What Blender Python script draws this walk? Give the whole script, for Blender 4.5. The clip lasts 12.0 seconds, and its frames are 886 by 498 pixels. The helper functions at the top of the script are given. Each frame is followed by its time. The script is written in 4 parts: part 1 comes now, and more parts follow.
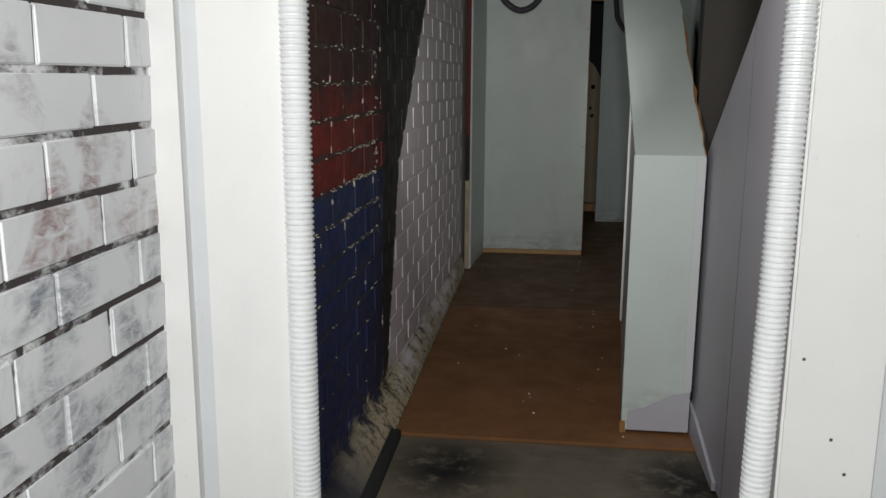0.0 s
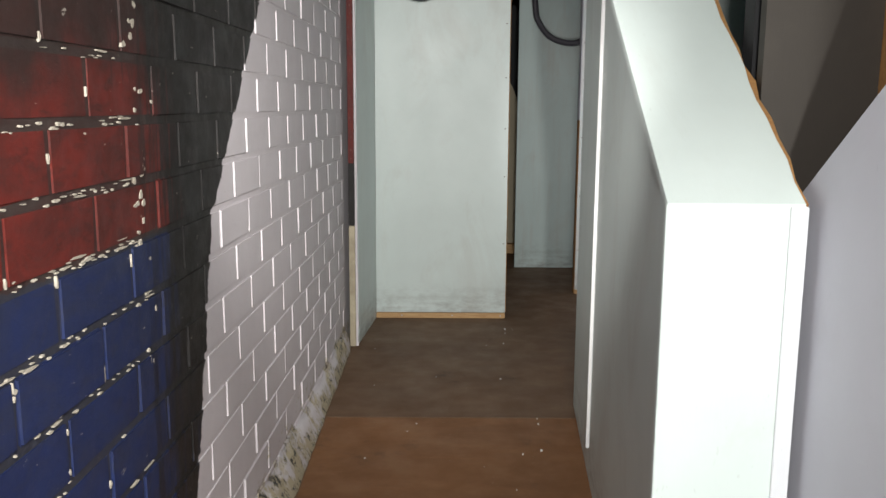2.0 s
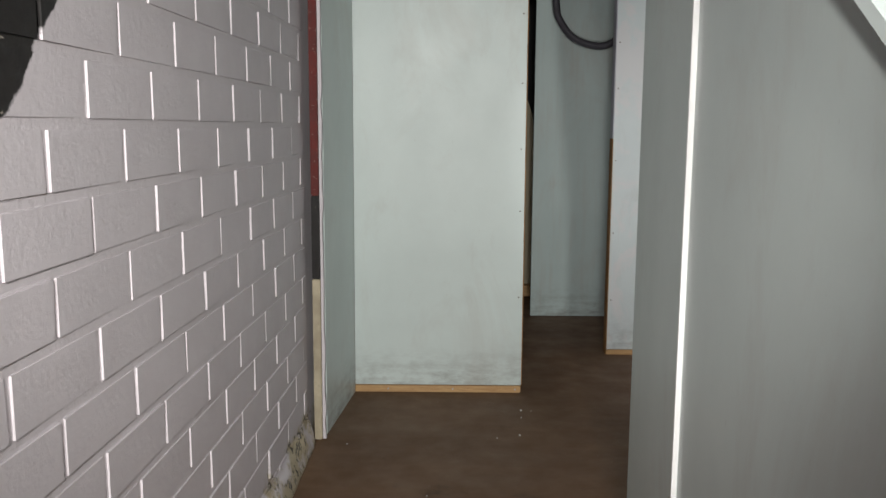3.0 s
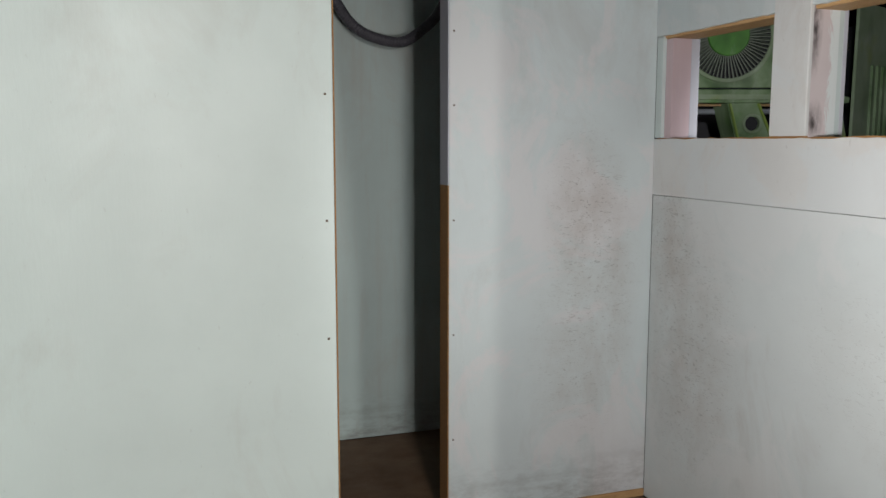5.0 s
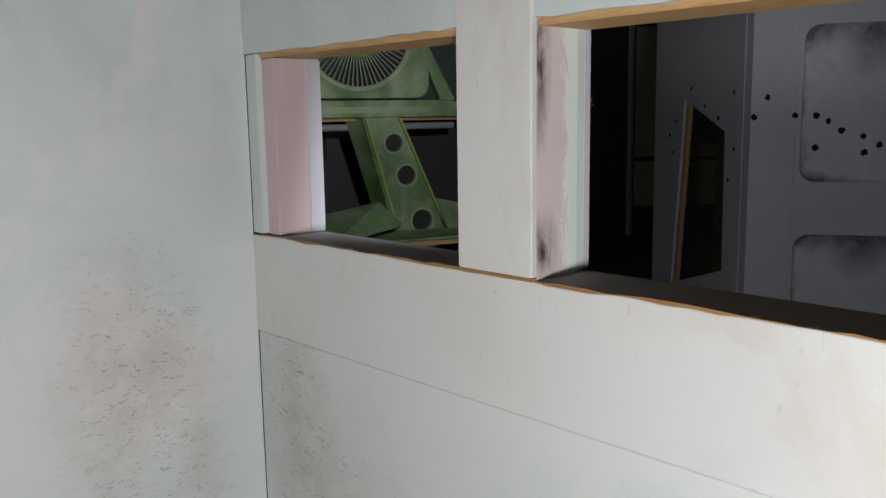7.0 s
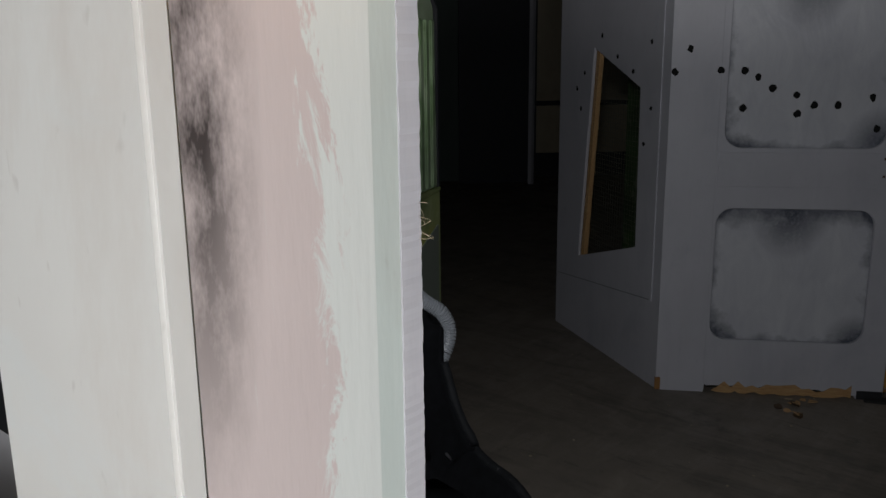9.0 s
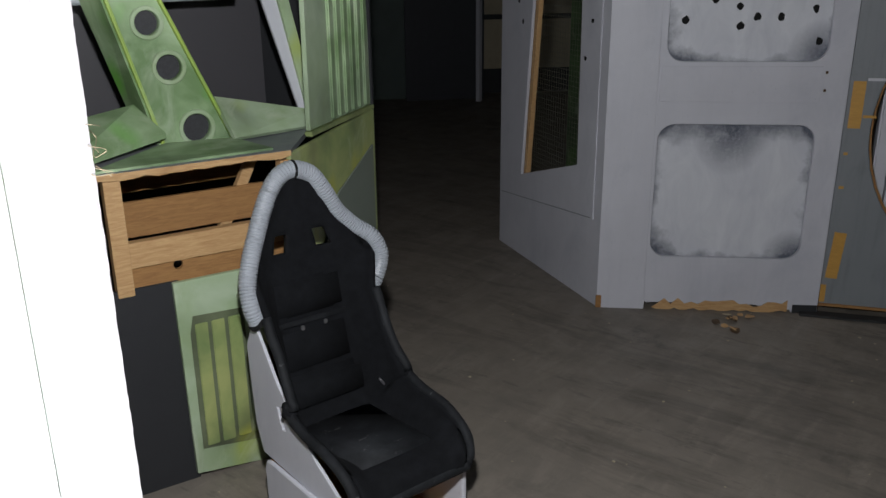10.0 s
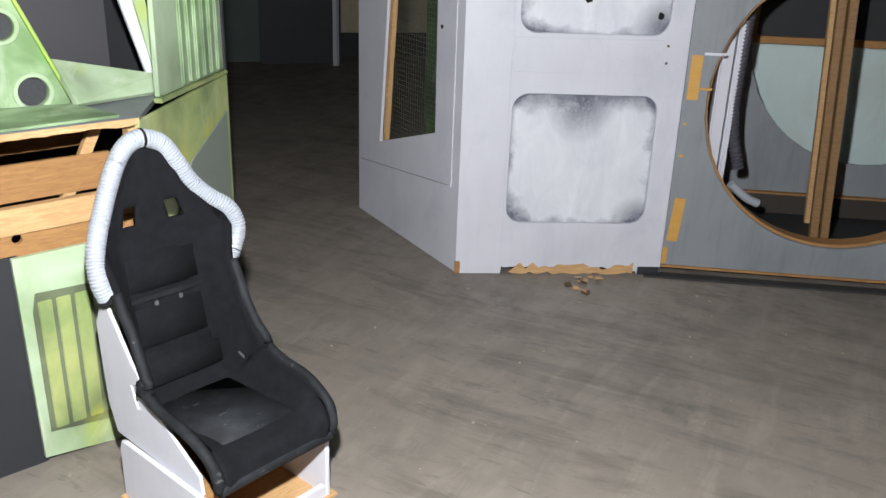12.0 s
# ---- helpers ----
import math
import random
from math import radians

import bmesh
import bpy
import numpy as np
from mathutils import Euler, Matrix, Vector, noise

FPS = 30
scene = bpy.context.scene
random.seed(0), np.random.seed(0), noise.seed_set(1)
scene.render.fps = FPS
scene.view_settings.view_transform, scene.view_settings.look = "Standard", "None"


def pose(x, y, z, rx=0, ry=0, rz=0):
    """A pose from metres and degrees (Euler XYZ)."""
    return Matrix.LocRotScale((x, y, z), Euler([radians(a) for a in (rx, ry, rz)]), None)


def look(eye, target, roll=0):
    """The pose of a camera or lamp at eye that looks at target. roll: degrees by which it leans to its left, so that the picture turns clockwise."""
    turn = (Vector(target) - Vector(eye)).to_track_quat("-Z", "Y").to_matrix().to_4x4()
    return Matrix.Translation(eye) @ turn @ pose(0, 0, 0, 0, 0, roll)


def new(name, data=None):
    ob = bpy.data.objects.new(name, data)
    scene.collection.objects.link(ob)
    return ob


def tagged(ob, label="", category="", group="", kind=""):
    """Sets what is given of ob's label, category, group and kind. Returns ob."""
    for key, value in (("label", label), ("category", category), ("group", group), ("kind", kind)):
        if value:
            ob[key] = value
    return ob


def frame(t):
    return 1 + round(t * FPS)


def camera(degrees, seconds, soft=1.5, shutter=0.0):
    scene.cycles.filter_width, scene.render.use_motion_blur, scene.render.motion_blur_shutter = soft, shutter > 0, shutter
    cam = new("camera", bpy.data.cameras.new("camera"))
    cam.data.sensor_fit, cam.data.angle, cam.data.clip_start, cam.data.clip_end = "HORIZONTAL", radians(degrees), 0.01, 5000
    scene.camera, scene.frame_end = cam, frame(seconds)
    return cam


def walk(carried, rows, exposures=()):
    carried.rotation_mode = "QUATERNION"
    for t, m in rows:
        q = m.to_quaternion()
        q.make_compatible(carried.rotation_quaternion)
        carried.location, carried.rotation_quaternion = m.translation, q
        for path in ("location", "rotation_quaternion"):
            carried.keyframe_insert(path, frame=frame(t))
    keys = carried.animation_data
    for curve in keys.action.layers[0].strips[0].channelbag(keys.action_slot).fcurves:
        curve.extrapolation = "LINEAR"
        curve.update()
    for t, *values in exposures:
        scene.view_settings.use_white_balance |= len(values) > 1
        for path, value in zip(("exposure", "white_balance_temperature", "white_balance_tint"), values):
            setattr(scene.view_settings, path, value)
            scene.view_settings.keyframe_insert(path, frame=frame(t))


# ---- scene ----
# The walk: through the doorway, along the brick wall, round the bend, to the opening
cam = camera(55.34, 12.0)
# seconds, place, turn
PATH = [
    (0, -0.061, 0.700, 1.269, 78.53, -0.32, 6.93),
    (0.5, -0.120, 1.012, 1.242, 78.95, -0.59, 1.21),
    (1, -0.144, 1.360, 1.226, 79.72, -0.72, 0.43),
    (1.5, -0.155, 1.789, 1.196, 80.07, -0.32, 0.80),
    (2, -0.140, 2.235, 1.174, 80.36, -0.35, -0.07),
    (2.5, -0.069, 2.758, 1.161, 81.09, -0.31, 0.71),
    (4.3, -0.207, 4.526, 1.115, 83.35, -0.53, -5.47),
    (4.5, -0.214, 4.691, 1.143, 83.65, -0.25, -9.01),
    (5, -0.150, 5.039, 1.220, 82.83, -0.05, -18.93),
    (5.5, -0.031, 5.360, 1.325, 82.45, -0.23, -26.48),
    (6, 0.115, 5.666, 1.392, 81.67, 0.21, -34.53),
    (6.5, 0.318, 5.910, 1.431, 81.40, 1.20, -41.17),
    (7, 0.618, 6.089, 1.443, 81.15, 0.92, -43.04),
    (7.5, 0.845, 6.244, 1.445, 80.49, 0.60, -44.62),
    (7.7, 0.944, 6.323, 1.446, 80.46, 0.36, -46.09),
    (9.3, 1.333, 6.565, 1.543, 75.36, 0.73, -50.59),
    (9.5, 1.365, 6.555, 1.544, 74.21, 0.91, -51.40),
    (10, 1.408, 6.558, 1.515, 71.19, 0.56, -52.74),
    (10.5, 1.418, 6.576, 1.527, 70.91, 0.30, -53.68),
    (11, 1.413, 6.579, 1.527, 69.02, 0.10, -54.15),
    (11.5, 1.415, 6.533, 1.527, 68.81, -0.36, -54.58),
    (12, 1.403, 6.553, 1.533, 68.93, -1.90, -61.89),
]
EXPOSURE = [(0, -1.95), (0.5, -1.85), (1.0, -1.35), (1.5, -0.28), (2.0, -0.15), (2.5, -0.28), (4.4, -0.05), (5.2, 0.0), (5.8, 0.0), (6.5, 0.12), (7.2, 0.12), (7.7, 0.0), (9.3, 0.75), (9.6, 1.35), (10, 2.05), (10.6, 3.0), (12, 3.75)]
walk(cam, [(t, pose(x, y, z, rx, ry, rz)) for t, x, y, z, rx, ry, rz in PATH], EXPOSURE)

# Added fixed spots at stations of the walk, standing in for the carried torch
def standin_torch(name, at, target, watts, radius=0.04, cone=150, colour=(1.0, 0.985, 0.975), blend=0.5):
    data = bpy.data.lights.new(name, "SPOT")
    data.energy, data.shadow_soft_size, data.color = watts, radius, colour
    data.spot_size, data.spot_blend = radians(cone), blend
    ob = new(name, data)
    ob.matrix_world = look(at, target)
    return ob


standin_torch("standin_torch_entry", (-0.05, 0.30, 1.50), (-0.05, 3.0, 1.0), 400.0, colour=(0.985, 0.99, 0.95))
standin_torch("standin_torch_corridor", (-0.08, 2.08, 1.62), (-0.05, 4.6, 0.5), 125.0, colour=(1.0, 0.965, 0.91))
# narrow beam added to brighten the end board and far lilac wall
standin_torch("standin_torch_midway", (-0.18, 3.05, 1.42), (-0.16, 6.8, 0.70), 120.0, cone=62, colour=(1.0, 0.97, 0.93), blend=0.8)
standin_torch("standin_torch_bend", (0.42, 5.75, 1.14), (1.43, 6.82, 1.0), 66.0, radius=0.06, cone=120, blend=0.9)
standin_torch("standin_torch_opening", (1.72, 6.85, 1.74), (4.2, 8.4, 0.1), 50.0, cone=140, colour=(0.945, 0.965, 1.0))

world = bpy.data.worlds.new("world")
scene.world = world
world.use_nodes = True
world.node_tree.nodes["Background"].inputs[0].default_value = (0.35, 0.4, 0.45, 1)
world.node_tree.nodes["Background"].inputs[1].default_value = 0.02


# ---- materials ----
class Mat:
    """A small builder for node materials."""

    def __init__(self, name, rough=0.6, metal=0.0, spec=0.5):
        self.m = bpy.data.materials.new(name)
        self.m.use_nodes = True
        self.t = self.m.node_tree
        self.b = self.t.nodes["Principled BSDF"]
        self.b.inputs["Roughness"].default_value = rough
        self.b.inputs["Metallic"].default_value = metal
        self.b.inputs["Specular IOR Level"].default_value = spec
        self.co = self.t.nodes.new("ShaderNodeTexCoord").outputs["Object"]

    def scaled(self, sx, sy, sz):
        n = self.t.nodes.new("ShaderNodeMapping")
        n.inputs["Scale"].default_value = (sx, sy, sz)
        self.t.links.new(self.co, n.inputs["Vector"])
        return n.outputs[0]

    def noise(self, scale, detail=4.0, rough=0.6, co=None, dist=0.0):
        n = self.t.nodes.new("ShaderNodeTexNoise")
        n.inputs["Scale"].default_value, n.inputs["Detail"].default_value = scale, detail
        n.inputs["Roughness"].default_value, n.inputs["Distortion"].default_value = rough, dist
        self.t.links.new(co or self.co, n.inputs["Vector"])
        return n.outputs[0]

    def ramp(self, value, lo, hi, a=0.0, b=1.0):
        n = self.t.nodes.new("ShaderNodeMapRange")
        n.inputs["From Min"].default_value, n.inputs["From Max"].default_value = lo, hi
        n.inputs["To Min"].default_value, n.inputs["To Max"].default_value = a, b
        self.t.links.new(value, n.inputs["Value"])
        return n.outputs[0]

    def times(self, a, b, op="MULTIPLY"):
        n = self.t.nodes.new("ShaderNodeMath")
        n.operation = op
        self.t.links.new(a, n.inputs[0])
        if isinstance(b, (int, float)):
            n.inputs[1].default_value = b
        else:
            self.t.links.new(b, n.inputs[1])
        return n.outputs[0]

    def mix(self, fac, a, b):
        n = self.t.nodes.new("ShaderNodeMix")
        n.data_type = "RGBA"
        for key, v in ((0, fac), (6, a), (7, b)):
            if isinstance(v, (int, float)):
                n.inputs[key].default_value = v
            elif isinstance(v, tuple):
                n.inputs[key].default_value = (*v, 1.0)
            else:
                self.t.links.new(v, n.inputs[key])
        return n.outputs[2]

    def near(self, centre, size):
        """1 at the centre, 0 at the rim of an ellipsoid, in the object's own metres."""
        n = self.t.nodes.new("ShaderNodeMapping")
        n.vector_type = "POINT"
        n.inputs["Location"].default_value = tuple(-c / s for c, s in zip(centre, size))
        n.inputs["Scale"].default_value = tuple(1 / s for s in size)
        self.t.links.new(self.co, n.inputs["Vector"])
        d = self.t.nodes.new("ShaderNodeVectorMath")
        d.operation = "LENGTH"
        self.t.links.new(n.outputs[0], d.inputs[0])
        return self.ramp(d.outputs["Value"], 1.0, 0.2)

    def axis(self, which):
        n = self.t.nodes.new("ShaderNodeSeparateXYZ")
        self.t.links.new(self.co, n.inputs[0])
        return n.outputs["XYZ".index(which)]

    def each(self):
        return self.t.nodes.new("ShaderNodeObjectInfo").outputs["Random"]

    def colour(self, c):
        if isinstance(c, tuple):
            self.b.inputs["Base Color"].default_value = (*c, 1.0)
        else:
            self.t.links.new(c, self.b.inputs["Base Color"])

    def bump(self, value, strength=0.3, dist=0.01):
        n = self.t.nodes.new("ShaderNodeBump")
        n.inputs["Strength"].default_value, n.inputs["Distance"].default_value = strength, dist
        self.t.links.new(value, n.inputs["Height"])
        self.t.links.new(n.outputs[0], self.b.inputs["Normal"])

    def gloss(self, value):
        self.t.links.new(value, self.b.inputs["Roughness"])


def painted(name, base, dirt, rough=0.5, amount=0.5, streak=0.0, bump=0.12, scuff=None, foot=False, blotch=None):
    """Brushed paint on board: clouding, grime, fine specks, brush marks."""
    k = Mat(name, rough)
    cloud = k.noise(2.2, 5, 0.6)
    c = k.mix(k.ramp(cloud, 0.35, 0.7), base, tuple(v * 0.9 for v in base))
    grime = k.ramp(k.noise(3.1, 7, 0.68, k.scaled(1, 1, 0.55), 0.6), 0.52, 0.78)
    c = k.mix(k.times(grime, amount), c, dirt)
    fleck = k.ramp(k.noise(95, 2, 0.5, k.scaled(1.0, 1.0, 0.5)), 0.70, 0.76)
    c = k.mix(k.times(fleck, 0.35 * amount), c, tuple(v * 0.5 for v in dirt))
    if blotch:
        patch = k.ramp(k.noise(2.6, 7, 0.62, None, 0.8), 0.50, 0.56)
        c = k.mix(k.times(patch, 0.55), c, blotch)
    if streak:
        s = k.ramp(k.noise(9, 4, 0.6, k.scaled(3, 3, 0.25)), 0.5, 0.75)
        c = k.mix(k.times(s, streak), c, dirt)
    if scuff:
        for centre, size, power in scuff:
            ring = k.near(centre, size)
            haze = k.times(ring, k.ramp(k.noise(7, 6, 0.7), 0.28, 0.62))
            c = k.mix(k.times(haze, 0.8 * power), c, dirt)
            nick = k.ramp(k.noise(95, 3, 0.6, k.scaled(0.5, 1.0, 1.5), 1.5), 0.60, 0.64)
            c = k.mix(k.times(k.times(ring, nick), 0.8 * power), c, tuple(v * 0.28 for v in dirt))
    if foot:
        low = k.ramp(k.axis("Z"), 0.22, 0.02)
        c = k.mix(k.times(k.times(low, k.ramp(k.noise(14, 6, 0.7, k.scaled(0.6, 1, 1.6)), 0.42, 0.66)), 0.55), c, tuple(v * 0.35 for v in dirt))
    k.colour(c)
    k.gloss(k.ramp(k.noise(5, 4), 0.3, 0.7, rough - 0.02, rough + 0.06))
    k.bump(k.noise(140, 3, 0.6, k.scaled(1, 1, 0.2)), bump, 0.002)
    return k.m


MINT = (0.615, 0.69, 0.673)
GRIME = (0.36, 0.29, 0.25)
mint = painted("mint_paint", MINT, GRIME, 0.42, 0.30, foot=True)
mint_clean = painted("mint_paint_rake", MINT, GRIME, 0.42, 0.25)
mint_bend = painted("mint_paint_scuffed", (0.63, 0.69, 0.695), GRIME, 0.42, 0.34, foot=True, blotch=(0.70, 0.665, 0.67), scuff=[((0.47, 0, 1.00), (0.17, 0.5, 0.34), 0.65), ((0.46, 0, 0.55), (0.22, 0.5, 0.4), 0.4), ((0.60, 0, 0.80), (0.10, 0.5, 0.4), 0.35)])
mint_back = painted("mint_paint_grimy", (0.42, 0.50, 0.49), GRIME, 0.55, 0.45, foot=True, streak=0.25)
mint_low = painted("mint_paint_low", (0.665, 0.705, 0.70), (0.42, 0.36, 0.32), 0.42, 0.5, blotch=(0.70, 0.71, 0.705), scuff=[((0.10, 0, 0.93), (0.16, 0.5, 0.25), 0.7), ((0.22, 0, 0.55), (0.3, 0.5, 0.5), 0.6), ((1.1, 0, 0.7), (0.5, 0.5, 0.3), 0.25)])
mint_lintel = painted("mint_paint_lintel", (0.62, 0.69, 0.695), GRIME, 0.42, 0.25, blotch=(0.66, 0.68, 0.68))
mint_sill = painted("mint_paint_worn", (0.71, 0.71, 0.695), (0.46, 0.38, 0.32), 0.42, 0.55, blotch=(0.66, 0.70, 0.71), scuff=[((0.12, 0, 0.93), (0.14, 0.5, 0.2), 0.6), ((0.25, 0, 0.55), (0.3, 0.5, 0.5), 0.5)])
lilac = painted("lilac_grey_paint", (0.50, 0.50, 0.56), (0.34, 0.33, 0.36), 0.5, 0.35)
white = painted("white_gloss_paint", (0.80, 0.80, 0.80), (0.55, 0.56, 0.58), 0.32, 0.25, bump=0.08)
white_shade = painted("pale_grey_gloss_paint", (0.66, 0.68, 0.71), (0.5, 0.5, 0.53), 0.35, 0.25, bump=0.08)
pink = painted("faded_pink_paint", (0.63, 0.49, 0.51), (0.72, 0.70, 0.71), 0.5, 0.3, streak=0.25)


def smudged_pink():
    """Faded pink, brushed over in white, with sooty hand marks."""
    k = Mat("smudged_pink_paint", 0.5)
    c = k.mix(k.ramp(k.noise(3, 5), 0.35, 0.7), (0.68, 0.60, 0.595), (0.61, 0.53, 0.53))
    # white dragged in from the outer edge, ragged where the brush ran dry
    drag = k.ramp(k.noise(20, 7, 0.75, k.scaled(1, 3.0, 0.8), 1.2), 0.3, 0.7, -0.016, 0.016)
    edge = k.times(k.axis("Y"), drag, "ADD")
    c = k.mix(k.ramp(edge, 0.056, 0.062), c, (0.74, 0.78, 0.77))
    brush = k.ramp(k.noise(16, 6, 0.7, k.scaled(6, 6, 0.5), 0.6), 0.62, 0.68)
    c = k.mix(k.times(brush, 0.5), c, (0.70, 0.71, 0.70))
    for centre, size in (((0.69, 0.010, 1.53), (0.06, 0.026, 0.16)), ((0.69, 0.020, 1.275), (0.06, 0.03, 0.06))):
        soot = k.times(k.near(centre, size), k.ramp(k.noise(26, 6, 0.75, k.scaled(1, 1, 0.4)), 0.34, 0.56))
        c = k.mix(k.times(soot, 0.95), c, (0.035, 0.028, 0.028))
    k.colour(c)
    k.bump(k.noise(140, 3, 0.6, k.scaled(1, 1, 0.2)), 0.15, 0.002)
    return k.m


pink_post = smudged_pink()
grey_white = painted("grey_white_paint", (0.58, 0.58, 0.63), (0.36, 0.38, 0.44), 0.5, 0.45, streak=0.10)
steel_grey = painted("steel_grey_paint", (0.22, 0.235, 0.25), (0.10, 0.11, 0.12), 0.45, 0.5, streak=0.3)
dark_board = painted("black_brown_stain", (0.035, 0.028, 0.022), (0.08, 0.065, 0.05), 0.6, 0.4)
black_board = painted("black_board_paint", (0.018, 0.019, 0.022), (0.05, 0.05, 0.05), 0.7, 0.3)
dark_green = painted("dark_green_paint", (0.06, 0.085, 0.075), (0.03, 0.04, 0.035), 0.6, 0.4)
cream = painted("cream_paint", (0.42, 0.36, 0.25), (0.2, 0.16, 0.11), 0.6, 0.4)


def wood(name, base, dark, rough=0.6):
    k = Mat(name, rough)
    g = k.noise(14, 6, 0.65, k.scaled(1, 8, 8), 0.8)
    k.colour(k.mix(k.ramp(g, 0.35, 0.7), base, dark))
    k.bump(g, 0.2, 0.003)
    return k.m


pine = wood("raw_pine", (0.56, 0.36, 0.17), (0.40, 0.22, 0.09))
mdf = wood("raw_board_edge", (0.36, 0.19, 0.065), (0.24, 0.115, 0.04), 0.8)
brown_timber = wood("brown_timber", (0.24, 0.135, 0.055), (0.14, 0.075, 0.03))
tape = wood("yellow_tape", (0.55, 0.30, 0.06), (0.45, 0.24, 0.05), 0.5)


def bricks(name, base, worn, chip, chips=0.5):
    """Paint on a brick: scrubbed through in places, pale chips along the edges."""
    k = Mat(name, 0.6, spec=0.25)
    r = k.each()
    far = k.t.nodes.new("ShaderNodeVectorMath")
    far.operation = "ADD"
    k.t.links.new(k.co, far.inputs[0])
    k.t.links.new(k.times(r, 40.0), far.inputs[1])
    k.co = far.outputs[0]
    c = k.mix(k.ramp(k.noise(9, 6, 0.7), 0.4, 0.72), base, worn)
    c = k.mix(k.times(r, 0.35 if base[1] < 0.3 else 0.10), c, tuple(v * 0.55 for v in base))
    dull = k.ramp(k.noise(7, 7, 0.75, k.scaled(1, 0.5, 1.5), 1.0), 0.42, 0.62)
    c = k.mix(k.times(dull, 0.75 if base[1] < 0.3 else 0.12), c, tuple(v * 0.5 + 0.012 for v in base))
    scratch = k.ramp(k.noise(120, 2, 0.5, k.scaled(1, 0.12, 1)), 0.70, 0.74)
    c = k.mix(k.times(scratch, 0.3), c, chip)
    fleck = k.ramp(k.noise(70, 3, 0.6, k.scaled(1, 0.7, 1.2)), 0.70, 0.73)
    c = k.mix(k.times(fleck, chips * 0.5), c, chip)
    k.colour(c)
    k.bump(k.noise(60, 5, 0.7), 0.35, 0.004)
    return k.m


red_brick = bricks("red_painted_brick", (0.15, 0.016, 0.012), (0.075, 0.02, 0.017), (0.75, 0.68, 0.58), 0.8)
black_brick = bricks("black_painted_brick", (0.014, 0.012, 0.012), (0.026, 0.022, 0.021), (0.6, 0.5, 0.4), 0.15)
lilac_brick = bricks("lilac_painted_brick", (0.68, 0.635, 0.665), (0.62, 0.58, 0.61), (0.74, 0.71, 0.74), 0.15)
# the coloured bands of the long brick wall: blue below, red and maroon above, black, then lilac past a slanting edge
BLUE_TOP, RED_TOP, BLACK_FROM = 0.937, 1.165, 3.80


def wall_bands(name, blue, red, maroon, black, lilac, joint=False):
    k = Mat(name, 0.5)
    k.co = k.t.nodes.new("ShaderNodeNewGeometry").outputs["Position"]
    y, z = k.axis("Y"), k.axis("Z")

    def worn(c, dark, amount):
        c = k.mix(k.times(k.ramp(k.noise(11, 8, 0.75, k.scaled(1, 0.6, 1.3), 0.8), 0.44, 0.66), amount), c, dark)
        return k.mix(k.times(k.ramp(k.noise(46, 5, 0.7, k.scaled(1, 0.4, 1.2), 0.5), 0.54, 0.70), amount * 0.7), c, tuple(0.6 * v for v in dark))

    grey = (0.045, 0.040, 0.042)
    c_blue = worn(blue, (0.030, 0.034, 0.062), 0.65)
    c_red = worn(red, (0.052, 0.014, 0.012), 0.8)
    c_dull = worn(maroon, (0.030, 0.017, 0.015), 0.8)
    c = k.mix(k.ramp(k.times(z, k.ramp(k.noise(5, 5, 0.6), 0.3, 0.7, -0.10, 0.10), "ADD"), RED_TOP - 0.05, RED_TOP + 0.10), c_red, c_dull)
    c = k.mix(k.ramp(k.times(z, k.ramp(k.noise(40, 3), 0.3, 0.7, -0.004, 0.004), "ADD"), BLUE_TOP - 0.002, BLUE_TOP + 0.002), c_blue, c)
    # black brushed on in upright strokes that thin out towards the colours
    stroke = k.noise(5, 6, 0.7, k.scaled(1, 6.0, 0.35), 0.4)
    dark = k.ramp(k.times(y, k.ramp(stroke, 0.3, 0.7, -0.17, 0.17), "ADD"), BLACK_FROM - 0.10, BLACK_FROM + 0.07)
    c = k.mix(dark, c, worn(black, (0.022, 0.017, 0.015), 0.6))
    trail = k.times(k.ramp(stroke, 0.66, 0.72), k.near((0.0, BLACK_FROM - 0.10, 0.75), (9.0, 0.11, 0.40)))
    c = k.mix(k.times(trail, 0.55), c, (0.10, 0.14, 0.26))
    fleck = k.ramp(k.noise(60, 4, 0.65, k.scaled(1, 0.45, 1.4)), 0.69, 0.72)
    c = k.mix(k.times(fleck, 0.55), c, (0.62, 0.56, 0.48))
    # the lilac edge: steep at the foot, then slanting away
    lean = k.times(k.times(z, 0.31), k.times(k.ramp(z, 0.92, 2.42, 0.0, 1.5), 0.66), "ADD")
    past = k.times(k.times(y, lean, "SUBTRACT"), k.ramp(k.noise(9, 6, 0.7), 0.3, 0.7, -0.016, 0.016), "ADD")
    pale = k.mix(k.ramp(k.noise(3.2, 6, 0.65), 0.35, 0.7), lilac, tuple(0.91 * v for v in lilac))
    pale = k.mix(k.times(k.ramp(k.noise(60, 3, 0.6, k.scaled(1, 0.6, 1)), 0.70, 0.73), 0.35), pale, (0.42, 0.38, 0.36))
    # rubbed through to cream render at the foot
    rub = k.ramp(k.times(z, k.ramp(k.noise(8, 7, 0.75), 0.3, 0.7, -0.17, 0.17), "ADD"), 0.10, 0.03)
    rub = k.times(rub, k.ramp(y, 3.0, 3.5))
    c = k.mix(k.ramp(past, 3.842, 3.850), c, pale)
    c = k.mix(rub, c, (0.46, 0.39, 0.27))
    k.colour(k.mix(k.times(rub, k.ramp(k.noise(34, 5, 0.7), 0.52, 0.60)), c, (0.03, 0.027, 0.025)))
    k.gloss(k.ramp(k.noise(14, 5), 0.3, 0.7, 0.48, 0.74))
    k.bump(k.noise(55, 6, 0.7), 0.5 if joint else 0.35, 0.004)
    return k.m


